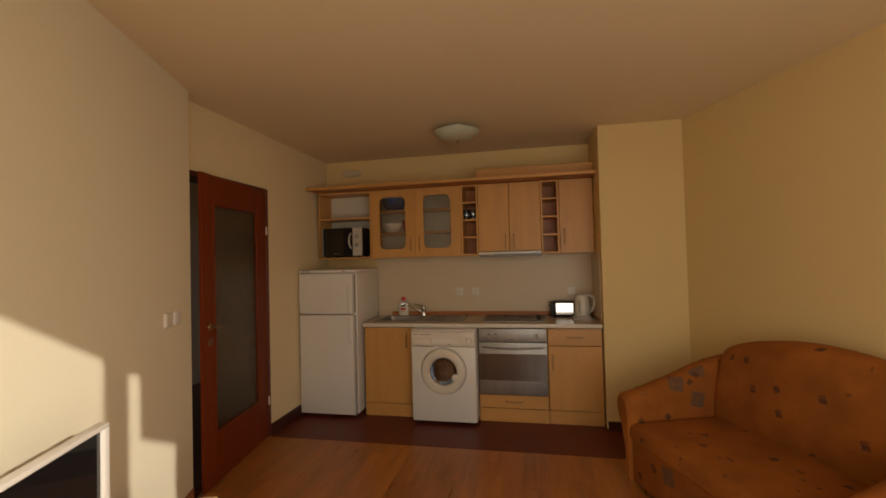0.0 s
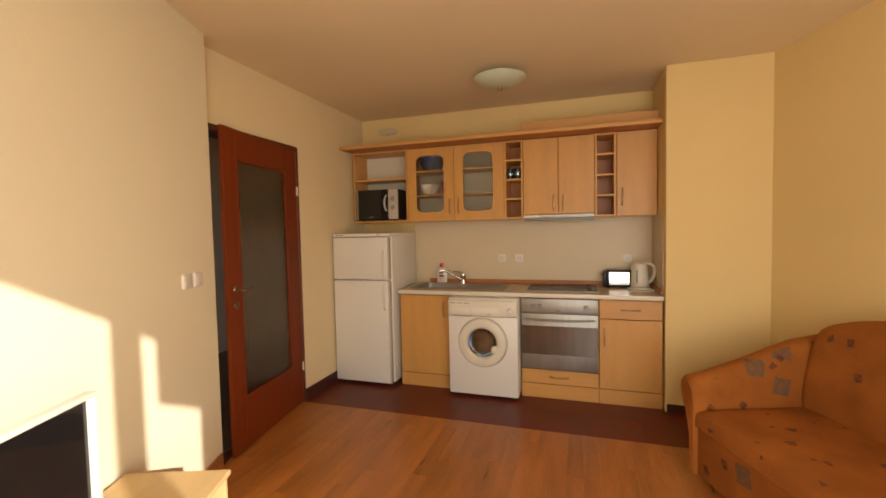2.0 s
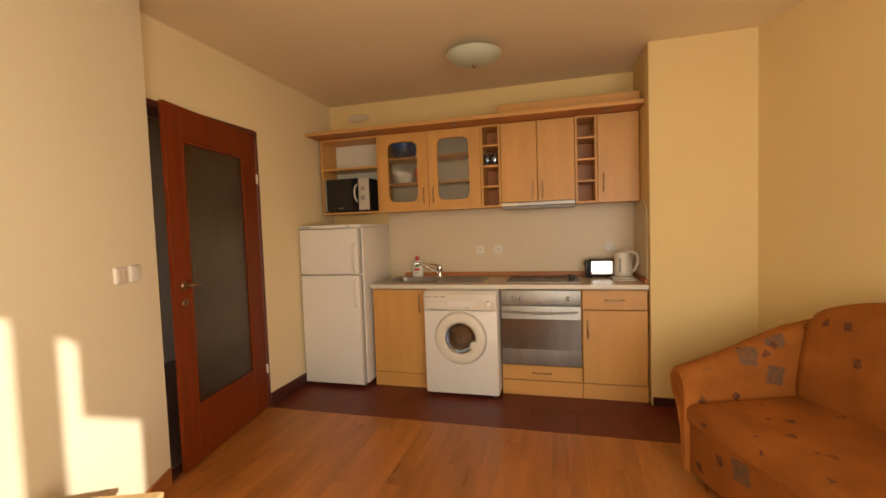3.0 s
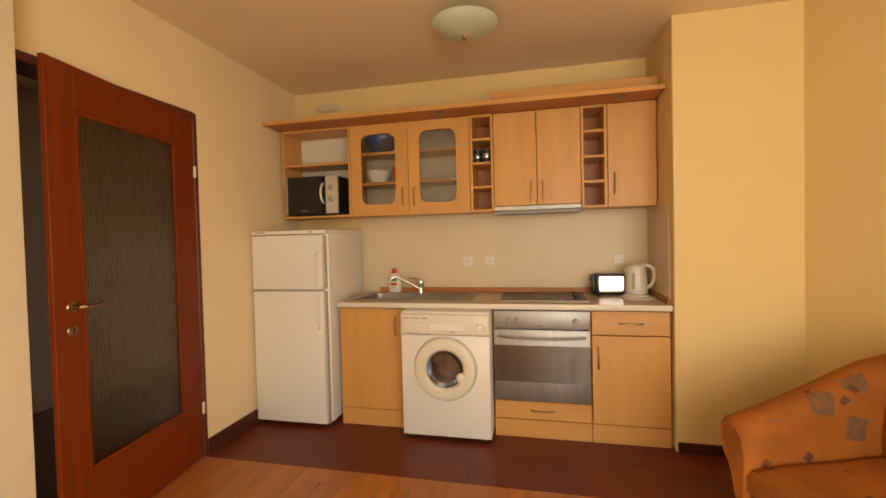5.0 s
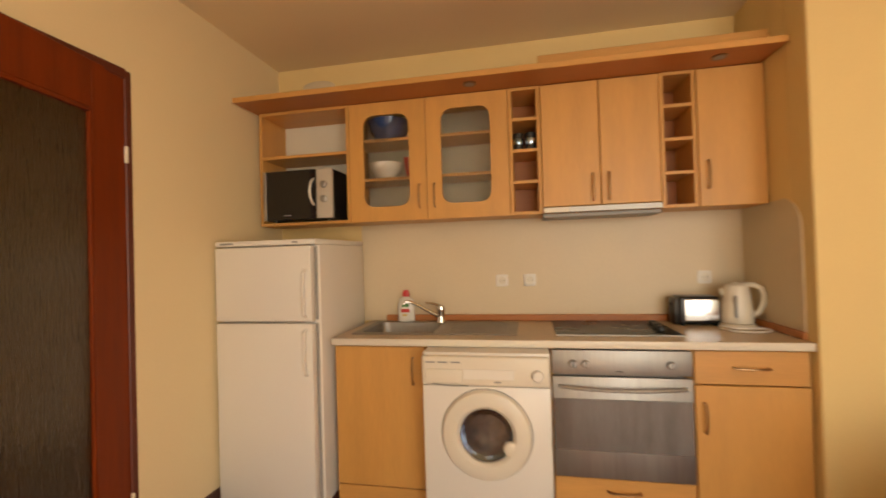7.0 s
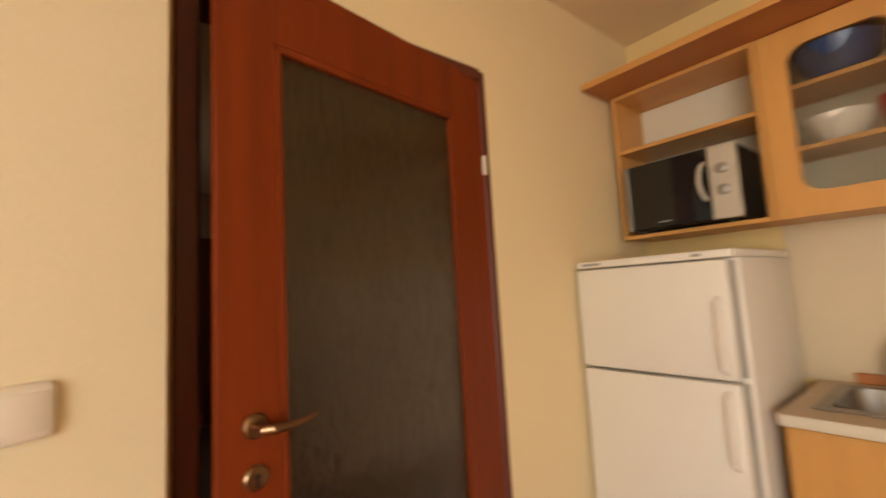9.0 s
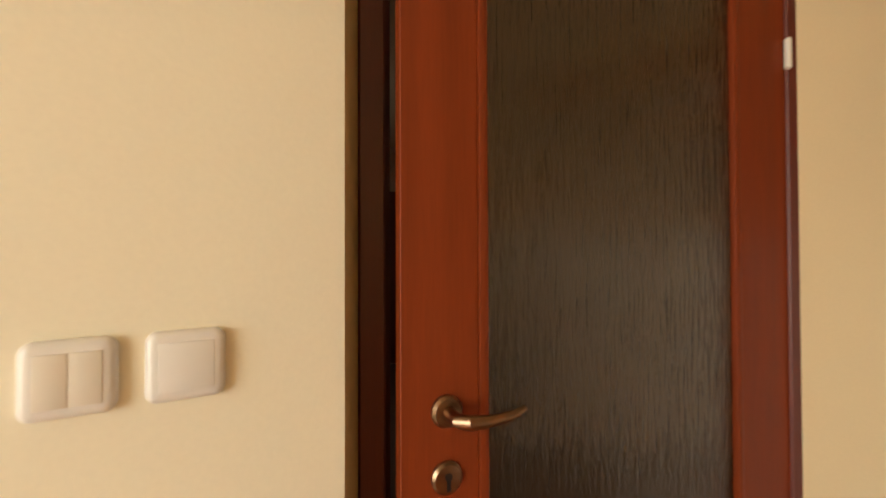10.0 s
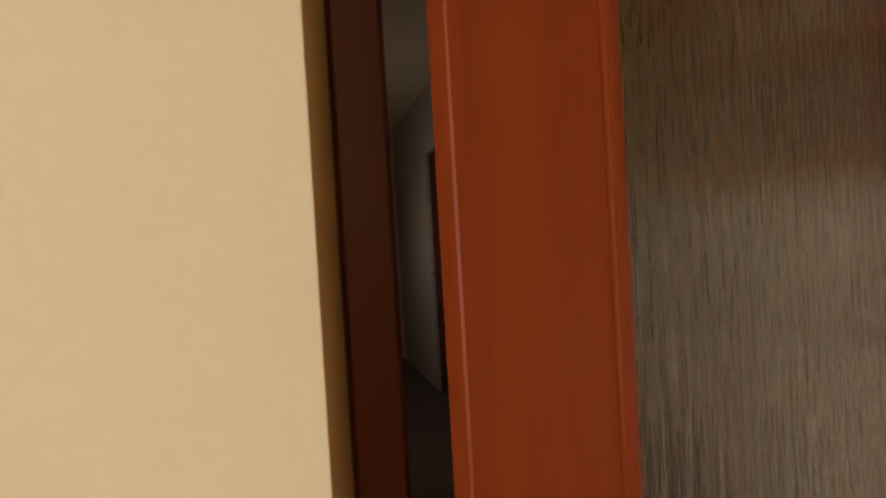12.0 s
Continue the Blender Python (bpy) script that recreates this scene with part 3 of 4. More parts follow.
drum = lathe(bmesh.new(), [(0.119, 0.004), (0.117, -0.03), (0.098, -0.050), (0.075, -0.058), (0.050, -0.064), (0.025, -0.068), (0.006, -0.070)], DC, 22)
# uneven facets, added so that the drum shows glints behind the porthole
glint_rng = random.Random(11)
for v in drum.verts:
    if v.co.y > WY + 0.045:
        v.co += Vector((glint_rng.uniform(-0.008, 0.008), glint_rng.uniform(-0.012, 0.012), glint_rng.uniform(-0.008, 0.008)))
part("drum", drum, DRUM, wm, "steel drum blotched and faceted to imitate reflections", smooth=False)
part("door_grip", lathe(bmesh.new(), [(0.033, 0.010), (0.033, 0.022), (0.030, 0.028), (0.022, 0.032), (0.010, 0.033)], Matrix.Translation((-0.395, 0, -0.052)) @ Matrix.Translation((0, WY + 0.004, 0.44)) @ Matrix.Rotation(radians(90), 4, "X"), 28), IVORY, dr, "ivory grip lobe")
# grey band laid on in place of the shade in the door's gap
part("gap_ring", lathe(bmesh.new(), [(0.2045, -0.001), (0.2085, 0.0015), (0.2045, 0.004)], DC, 56, cap=False), GREYP, dr, "grey ring drawn as the shade round the door")
for x in (WX0 + 0.05, WX1 - 0.05):
    for y in (WY + 0.06, 3.87):
        part("foot", lathe(bmesh.new(), [(0.02, 0), (0.02, 0.012), (0.012, 0.024)], Matrix.Translation((x, y, ZF)), 12), BLACK, wm)

# ---- oven and hob ----
ov = thing("oven", "built-in stainless steel oven with a glass door", "oven", (0.1, 3.7, 0.205))
OX0, OX1, OY = -0.198, 0.405, 3.470
part("body", boxed(OX0 + 0.025, OX1 - 0.025, OY + 0.03, 3.95, 0.212, 0.79, bevel=0.002), GREYP, ov)
pn = part("control_panel", boxed(OX0, OX1, OY, OY + 0.03, 0.686, 0.798, bevel=0.003, seg=2), STEEL, ov)
for x in (-0.105, -0.048, 0.318):
    km = Matrix.Translation((x, OY, 0.735)) @ Matrix.Rotation(radians(90), 4, "X")
    kn = part("knob", lathe(bmesh.new(), [(0.019, 0), (0.018, 0.014), (0.015, 0.018), (0.006, 0.019)], km, 20), STEEL, pn, "round steel knob")
    part("pointer", boxed(x - 0.0025, x + 0.0025, OY - 0.021, OY - 0.018, 0.722, 0.751, bevel=0.0005), BLACK, kn)
part("brand_mark", boxed(0.085, 0.115, OY - 0.001, OY, 0.70, 0.705, bevel=0), BLACK, pn)
od = part("door", boxed(OX0, OX1, OY - 0.004, OY + 0.028, 0.212, 0.676, bevel=0.003, seg=2), STEEL, ov, "steel framed oven door")
part("glass", boxed(OX0 + 0.002, OX1 - 0.002, OY - 0.008, OY - 0.004, 0.338, 0.575, bevel=0.001), OVENG, od, "dark reflecting oven glass with reflections also painted as bands")
part("handle", tube(bmesh.new(), [(-0.165, OY, 0.632), (-0.165, OY - 0.02, 0.634), (-0.10, OY - 0.036, 0.632), (0.0, OY - 0.042, 0.628), (0.10, OY - 0.044, 0.626), (0.20, OY - 0.042, 0.628), (0.30, OY - 0.036, 0.632), (0.372, OY - 0.02, 0.634), (0.372, OY, 0.632)], 0.008, 10), STEEL, od, "bowed steel bar handle")

hb = thing("hob", "black glass ceramic hob set in the worktop", "hob", (0.12, 3.77, 0.845))
part("glass_top", boxed(-0.170, 0.408, 3.575, 4.01, 0.845, 0.851, bevel=0.002), HOB, hb)
part("trim", boxed(-0.173, 0.411, 3.568, 3.575, 0.845, 0.852, bevel=0.001), STEEL, hb)
for x in (0.345,):
    for y in (3.70, 3.78, 3.86):
        part("knob", lathe(bmesh.new(), [(0.020, 0), (0.019, 0.02), (0.016, 0.024), (0.004, 0.024)], Matrix.Translation((x, y, 0.851)), 16), BLACK, hb)

# ---- toaster and kettle ----
to = thing("toaster", "black toaster with polished metal sides", "toaster", (0.60, 3.93, 0.845))
to.location.x -= 0.015
part("body", boxed(0.50, 0.70, 3.87, 3.99, 0.853, 1.00, bevel=0.014, seg=3), BLACK, to)
part("side_plate", boxed(0.525, 0.690, 3.862, 3.871, 0.872, 0.985, bevel=0.003), CHROME, to, "mirror-bright side plate")
part("end_cap", boxed(0.478, 0.505, 3.872, 3.988, 0.853, 0.99, bevel=0.01, seg=2), BLACK, to)
part("lever", boxed(0.466, 0.480, 3.92, 3.94, 0.95, 0.965, bevel=0.003), BLACK, to)
for y in (3.91, 3.95):
    part("slot", boxed(0.53, 0.68, y - 0.012, y + 0.012, 0.998, 1.0015, bevel=0), GREYP, to)
for x in (0.52, 0.68):
    for y in (3.885, 3.975):
        part("foot", lathe(bmesh.new(), [(0.01, 0), (0.01, 0.012)], Matrix.Translation((x, y, 0.845)), 10), BLACK, to)
ke = thing("kettle", "ivory plastic electric kettle on its base", "kettle", (0.775, 3.86, 0.845))
ke.location.x -= 0.02
km = Matrix.Translation((0.775, 3.86, 0.845))
part("base", lathe(bmesh.new(), [(0.082, 0), (0.084, 0.006), (0.080, 0.018), (0.06, 0.022)], km), IVORY, ke)
part("body", lathe(bmesh.new(), [(0.070, 0.022), (0.074, 0.03), (0.072, 0.08), (0.064, 0.15), (0.056, 0.195), (0.054, 0.205)], km), IVORY, ke)
part("lid", lathe(bmesh.new(), [(0.054, 0.205), (0.050, 0.214), (0.02, 0.221), (0.012, 0.228), (0.004, 0.229)], km), IVORY, ke)
part("handle", tube(bmesh.new(), [(0.800, 3.851, 1.058), (0.845, 3.835, 1.062), (0.874, 3.825, 1.045), (0.884, 3.821, 1.010), (0.880, 3.822, 0.965), (0.862, 3.828, 0.925), (0.835, 3.838, 0.905)], 0.0135, 14), IVORY, ke)
part("spout", tube(bmesh.new(), [(0.738, 3.870, 1.00), (0.718, 3.876, 1.025), (0.712, 3.878, 1.040)], [0.024, 0.019, 0.012], 12), IVORY, ke)
part("gauge", boxed(0.738, 0.750, 3.787, 3.797, 0.90, 1.01, bevel=0.002), GREYP, ke, "grey water gauge")
loops_at = [(0.70, 3.86, 0.850), (0.655, 3.82, 0.850), (0.640, 3.76, 0.850), (0.665, 3.70, 0.850), (0.73, 3.672, 0.850), (0.80, 3.675, 0.850), (0.845, 3.715, 0.850), (0.850, 3.75, 0.851),
            (0.82, 3.735, 0.856), (0.76, 3.715, 0.860), (0.70, 3.722, 0.858), (0.66, 3.752, 0.862), (0.652, 3.80, 0.858), (0.668, 3.85, 0.851), (0.69, 3.90, 0.850)]
cord = new("power_cord", mesh_of(tube(bmesh.new(), loops_at, 0.0048, 8), "power_cord", WHITE, True))
tagged(cord, "white kettle cord lying coiled on the worktop", "cord")

# ---- fridge ----
FX0, FX1, FF, FH = -1.921, -1.352, 3.376, 1.362
fg = thing("fridge", "white two-door fridge freezer beside the wall", "fridge", (-1.63, 3.7, ZF))
part("body", boxed(FX0 + 0.002, FX1 + 0.006, FF + 0.055, 4.02, ZF + 0.03, FH - 0.028, bevel=0.006, seg=2), WHITE, fg)
part("top", boxed(FX0, FX1 + 0.007, FF + 0.004, 4.025, FH - 0.028, FH, bevel=0.006, seg=2), WHITE, fg)
part("badge", boxed(FX0 + 0.03, FX0 + 0.11, FF + 0.0025, FF + 0.005, FH - 0.019, FH - 0.009, bevel=0), GREYP, fg, "small dark badge")
part("badge", boxed(FX1 - 0.12, FX1 - 0.09, FF + 0.0025, FF + 0.005, FH - 0.019, FH - 0.009, bevel=0), GREYP, fg, "small dark badge")
for z0, z1, h0, h1 in ((0.942, FH - 0.034, 0.965, 1.205), (ZF + 0.03, 0.932, 0.672, 0.905)):
    d = part("door", boxed(FX0, FX1 - 0.018, FF, FF + 0.048, z0, z1, bevel=0.008, seg=2), WHITE, fg)
    part("handle", tube(bmesh.new(), [(-1.402, FF, h0), (-1.402, FF - 0.022, h0 + 0.015), (-1.402, FF - 0.026, (h0 + h1) / 2), (-1.402, FF - 0.022, h1 - 0.015), (-1.402, FF, h1)], 0.009, 10), WHITE, d)
    part("gasket", boxed(FX0 + 0.008, FX1 - 0.008, FF + 0.048, FF + 0.056, z0 + 0.005, z1 - 0.005, bevel=0), GREYP, fg)
for x in (FX0 + 0.06, FX1 - 0.05):
    for y in (FF + 0.09, 3.9):
        part("foot", lathe(bmesh.new(), [(0.018, 0), (0.018, 0.02), (0.01, 0.032)], Matrix.Translation((x, y, ZF)), 12), GREYP, fg)

# ---- splashback ----
structure("splashback", boxed(-1.36, NICHE - 0.004, BACK - 0.006, BACK, 0.846, 1.475, bevel=0), SPLASH, "smooth beige splashback panel")
bm = bmesh.new()
curve = [(3.66 - 0.14 * math.sin(radians(a)), 1.330 + 0.14 * math.cos(radians(a))) for a in range(0, 91, 10)]
arc = [(3.52, 0.848), (4.04, 0.848), (4.04, 1.470)] + curve
prism(bm, arc, Matrix.Translation((NICHE - 0.006, 0, 0)) @ Matrix.Rotation(radians(90), 4, "Z"), -0.006)
tube(bm, [(NICHE - 0.004, y, z) for y, z in curve + [(3.52, 0.87)]], 0.005, 8)
structure("splashback_side", bm, SPLASH, "beige splashback side panel with a rounded corner")


def socket(x):
    so = thing("wall_socket", "white round wall socket on the splashback", "socket", m=pose(x, BACK - 0.006, 1.092), group="sockets over the worktop")
    part("plate", prism(bmesh.new(), rounded(-0.037, 0.037, -0.037, 0.037, 0.01, 4), Matrix.Translation((0, -0.01, 0)), 0.01, 0.003), SWITCHW, so)
    turn = Matrix.Translation((0, -0.0105, 0)) @ Matrix.Rotation(radians(90), 4, "X")
    part("cup", lathe(bmesh.new(), [(0.024, 0), (0.024, 0.002), (0.020, 0.002), (0.018, 0.0003), (0.004, 0.0003)], turn, 20), IVORY, so)
    for k in (-0.0095, 0.0095):
        part("pin_hole", lathe(bmesh.new(), [(0.003, 0.0004), (0.003, 0.0012)], turn @ Matrix.Translation((k, 0, 0)), 8), BLACK, so)


for x in (-0.455, -0.288, 0.675):
    socket(x)

# ---- wall units ----
UY, UZ0, UZ1 = 3.756, 1.465, 2.163
t = 0.018


def wall_carcass(cab, x0, x1, y0=UY + 0.02, back=BEECH, shelves=()):
    part("side_panel", boxed(x0, x0 + t, y0, 4.03, UZ0, UZ1), BEECH, cab)
    part("side_panel", boxed(x1 - t, x1, y0, 4.03, UZ0, UZ1), BEECH, cab)
    part("bottom_panel", boxed(x0 + t, x1 - t, y0, 4.03, UZ0, UZ0 + t), BEECH_H, cab)
    part("top_panel", boxed(x0 + t, x1 - t, y0, 4.03, UZ1 - t, UZ1), BEECH_H, cab)
    part("back_panel", boxed(x0 + t, x1 - t, 4.022, 4.03, UZ0 + t, UZ1 - t), back, cab)
    for z in shelves:
        part("shelf", boxed(x0 + t, x1 - t, y0 + 0.004, 4.02, z - t, z), BEECH_H, cab)


cab = thing("open_wall_unit", "beech open wall unit holding the microwave", "cabinet", (-1.605, 3.9, UZ0))
wall_carcass(cab, -1.900, -1.312, UY, INSIDE, (1.893,))

cab = thing("glazed_wall_cabinet", "beech wall cabinet with two frosted glass doors", "cabinet", (-0.845, 3.9, UZ0))
wall_carcass(cab, -1.310, -0.378, back=INSIDE, shelves=(1.952, 1.722))
for x0, x1, hx in ((-1.308, -0.847, -0.888), (-0.843, -0.380, -0.800)):
    outer = [(x0, UZ0), (x1, UZ0), (x1, UZ1 - 0.004), (x0, UZ1 - 0.004)]
    cx0, cx1, cz0, cz1 = x0 + 0.086, x1 - 0.099, UZ0 + 0.085, UZ1 - 0.078
    hole = rounded(cx0, cx1, cz0, cz1, 0.062, 6)
    bm = bmesh.new()
    # a frame between the door's edge and the rounded light
    cen = ((cx0 + cx1) / 2, (cz0 + cz1) / 2)
    rim = []
    for x, z in hole:
        dx, dz = x - cen[0], z - cen[1]
        k = min((x1 - cen[0] if dx > 0 else cen[0] - x0) / max(abs(dx), 1e-6), ((UZ1 - 0.004) - cen[1] if dz > 0 else cen[1] - UZ0) / max(abs(dz), 1e-6))
        rim.append((cen[0] + dx * k, cen[1] + dz * k))
    for i in range(4):
        q = outer[i]
        j = min(range(len(rim)), key=lambda j: (rim[j][0] - q[0]) ** 2 + (rim[j][1] - q[1]) ** 2)
        rim[j] = q
    rows4 = [[bm.verts.new((x, y, z)) for x, z in ring] for ring, y in ((hole, UY), (rim, UY), (rim, UY + 0.018), (hole, UY + 0.018))]
    n = len(hole)
    for r in range(4):
        a, b = rows4[r], rows4[(r + 1) % 4]
        for i in range(n):
            bm.faces.new((a[i], a[(i + 1) % n], b[(i + 1) % n], b[i]))
    d = part("door", bm, BEECH, cab, "beech door with a rounded light")
    part("pane", prism(bmesh.new(), [(cen[0] + (x - cen[0]) * 1.04, cen[1] + (z - cen[1]) * 1.03) for x, z in hole], Matrix.Translation((0, UY + 0.019, 0)), 0.004), CABG, d, "frosted glass pane")
    part("handle", bar_handle(bmesh.new(), (hx, UY, 1.535), (hx, UY, 1.665)), PULL, d, "bowed bronze bar handle")


def cubby(name_label, x0, x1):
    c = thing("cubby_unit", name_label, "shelf", ((x0 + x1) / 2, 3.9, UZ0), group="open cubby units")
    # backs take the darker beech: the cubbies' inner shade, put into the colour
    wall_carcass(c, x0, x1, UY + 0.004, BEECH_DK, (1.998, 1.826, 1.654))


cubby("narrow beech cubby shelf with two small cups", -0.376, -0.208)
cubby("narrow empty beech cubby shelf", 0.394, 0.562)

cab = thing("hood_cabinet", "beech two-door wall cabinet above the cooker hood", "cabinet", (0.09, 3.9, UZ0))
wall_carcass(cab, -0.206, 0.392)
for x0, x1, hx in ((-0.204, 0.093, 0.055), (0.097, 0.390, 0.135)):
    d = part("door", boxed(x0, x1, UY, UY + 0.018, 1.500, UZ1 - 0.004, bevel=0.003), BEECH, cab)
    part("handle", bar_handle(bmesh.new(), (hx, UY, 1.525), (hx, UY, 1.665)), PULL, d, "bowed bronze bar handle")
hd = thing("cooker_hood", "slim pull-out cooker hood with a steel front strip", "cooker hood", (0.09, 3.85, 1.44))
part("body", boxed(-0.204, 0.390, UY + 0.02, 4.0, 1.444, UZ0 - 0.001, bevel=0.002), GREYP, hd)
part("front_strip", boxed(-0.203, 0.389, UY - 0.012, UY + 0.019, 1.466, 1.496, bevel=0.002), STEEL, hd, "steel front strip")
part("switch_strip", boxed(-0.203, -0.07, UY - 0.016, UY - 0.012, 1.468, 1.494, bevel=0.001), IVORY, hd, "cream switch strip")

cab = thing("end_wall_cabinet", "beech wall cabinet with one door at the niche side", "cabinet", (0.72, 3.9, UZ0))
wall_carcass(cab, 0.564, 0.874)
d = part("door", boxed(0.566, 0.872, UY, UY + 0.018, UZ0, UZ1 - 0.004, bevel=0.003), BEECH, cab)
part("handle", bar_handle(bmesh.new(), (0.607, UY, 1.555), (0.607, UY, 1.695)), PULL, d, "bowed bronze bar handle")

co = thing("cornice", "reddish beech cornice board above the wall units", "cornice", (-0.5, 3.8, UZ1))
part("board", boxed(-1.925, 0.876, 3.556, 4.03, UZ1 + 0.002, UZ1 + 0.024, bevel=0.003), BEECH_DK, co)
part("front_lip", boxed(-1.925, 0.876, 3.548, 3.556, UZ1, UZ1 + 0.030, bevel=0.002), BEECH_H, co)
part("raised_board", boxed(-0.213, 0.872, 3.70, 3.718, UZ1 + 0.025, UZ1 + 0.135, bevel=0.003), BEECH_H, co, "raised beech board")
for x in (-0.57, 0.63):
    dm = Matrix.Translation((x, 3.64, UZ1 - 0.004))
    sp = part("spotlight", lathe(bmesh.new(), [(0.036, 0), (0.036, 0.005), (0.03, 0.0058), (0.004, 0.0058)], dm, 20), BRASS, co, "small brass downlight, off")
    part("lens", lathe(bmesh.new(), [(0.024, -0.001), (0.024, 0.001)], dm, 16), GREYP, sp)

vt = thing("wall_vent", "oval pale ventilation cap high on the wall", "vent", m=pose(-1.64, BACK, 2.415))
part("cap", lathe(bmesh.new(), [(0.115, 0), (0.112, 0.012), (0.09, 0.02), (0.004, 0.022)], Matrix.Diagonal((1, 1, 0.33, 1)) @ Matrix.Rotation(radians(90), 4, "X")), SPLASH, vt)

# ---- in the wall units ----
mw = thing("microwave", "black and silver microwave oven in the open wall unit", "microwave", (-1.63, 3.8, 1.484))
MX0, MX1, MY = -1.838, -1.392, 3.690
part("body", boxed(MX0 + 0.004, MX1, MY + 0.02, 3.99, 1.492, 1.782, bevel=0.004), BLACK, mw)
part("front_frame", boxed(MX0, MX0 + 0.02, MY, MY + 0.02, 1.492, 1.785, bevel=0.003), STEEL, mw)
d = part("door", boxed(MX0 + 0.021, MX1 - 0.10, MY - 0.004, MY + 0.02, 1.494, 1.783, bevel=0.004), GLOSS, mw, "black glass door")
part("handle", tube(bmesh.new(), [(-1.508, MY, 1.575), (-1.511, MY - 0.015, 1.585), (-1.518, MY - 0.024, 1.612), (-1.521, MY - 0.027, 1.650), (-1.518, MY - 0.024, 1.688), (-1.511, MY - 0.015, 1.715), (-1.508, MY, 1.725)], 0.008, 10), SILVER, d, "curved silver handle")
part("lettering", boxed(-1.70, -1.65, MY - 0.0045, MY - 0.004, 1.515, 1.521, bevel=0), GREYP, d)
cp = part("control_panel", boxed(MX1 - 0.099, MX1, MY - 0.004, MY + 0.02, 1.494, 1.783, bevel=0.004), SILVER, mw, "silver control panel")
for z in (1.69, 1.605):
    part("knob", lathe(bmesh.new(), [(0.021, 0), (0.02, 0.014), (0.014, 0.018), (0.004, 0.018)], Matrix.Translation((MX1 - 0.05, MY - 0.004, z)) @ Matrix.Rotation(radians(90), 4, "X"), 20), STEEL, cp)
for x in (MX0 + 0.05, MX1 - 0.05):
    for y in (MY + 0.05, 3.95):
        part("foot", lathe(bmesh.new(), [(0.012, 0), (0.012, 0.009)], Matrix.Translation((x, y, 1.483)), 10), BLACK, mw)


def bowl(name, label, at, r, h, mat, category="bowl"):
    b = new(name, mesh_of(lathe(bmesh.new(), [(r * 0.45, 0), (r * 0.6, 0.004), (r * 0.9, h * 0.55), (r, h), (r * 0.96, h), (r * 0.84, h * 0.55), (r * 0.5, 0.01)], n=32), name, mat, True))
    b.location = at
    return tagged(b, label, category)


bowl("bowl", "dark blue enamel pot on the top shelf", (-1.10, 3.89, 1.953), 0.13, 0.125, BLUE)
bowl("bowl", "white porcelain bowl on the middle shelf", (-1.12, 3.87, 1.723), 0.10, 0.095, PORC)
bowl("cup", "dark red cup behind the frosted glass", (-0.965, 3.90, 1.723), 0.052, 0.13, RED, "cup")
bowl("bowl", "stack of pale plates on the bottom shelf", (-1.08, 3.90, 1.4835), 0.115, 0.045, PORC)
bowl("bowl", "yellow ceramic bowl on the bottom shelf", (-0.56, 3.90, 1.4835), 0.10, 0.05, YELP)
for x in (-0.328, -0.260):
    cup = thing("small_cup", "small dark patterned cup in the cubby", "cup", (x, 3.81, 1.8265), group="cups in the cubby")
    cm = Matrix.Translation((x, 3.81, 1.8265))
    part("body", lathe(bmesh.new(), [(0.024, 0), (0.029, 0.004), (0.031, 0.092), (0.029, 0.092), (0.026, 0.008)], cm, 20), BLACK, cup)
    part("band", lathe(bmesh.new(), [(0.0302, 0.03), (0.0310, 0.032), (0.0314, 0.062), (0.0308, 0.064)], cm, 20, cap=False), DRUM, cup, "pale speckled band")

# ---- ceiling lamp ----
cl = thing("ceiling_lamp", "round frosted glass dish lamp on the ceiling, off", "ceiling lamp", (-0.29, 3.12, 2.41))
lm = Matrix.Translation((-0.29, 3.12, -0.02))
part("shade", lathe(bmesh.new(), [(0.004, 2.452), (0.06, 2.455), (0.12, 2.468), (0.165, 2.490), (0.188, 2.516), (0.192, 2.522), (0.184, 2.520), (0.155, 2.494), (0.05, 2.462), (0.004, 2.460)], lm, 48), LAMPG, cl, "frosted greenish glass dish")
part("mount", lathe(bmesh.new(), [(0.07, HIGH + 0.02), (0.07, 2.535), (0.012, 2.53), (0.008, 2.462)], lm, 24), WHITE, cl)
part("finial", lathe(bmesh.new(), [(0.004, 2.428), (0.011, 2.434), (0.012, 2.444), (0.016, 2.452)], lm, 16), BRASS, cl, "dark brass finial")

# ---- sofa; own x along the wall, own y towards it, own z from the floor ----
sofa = thing("sofa", "orange fabric sofa with scattered grey squares and an arched back", "sofa", m=pose(1.55, 3.44, ZF, 0, 0, -70))
A0, A1, S1 = 0.49, 0.625, 1.95      # outer and inner side of one arm, outer side of the other
FRONT = -0.945


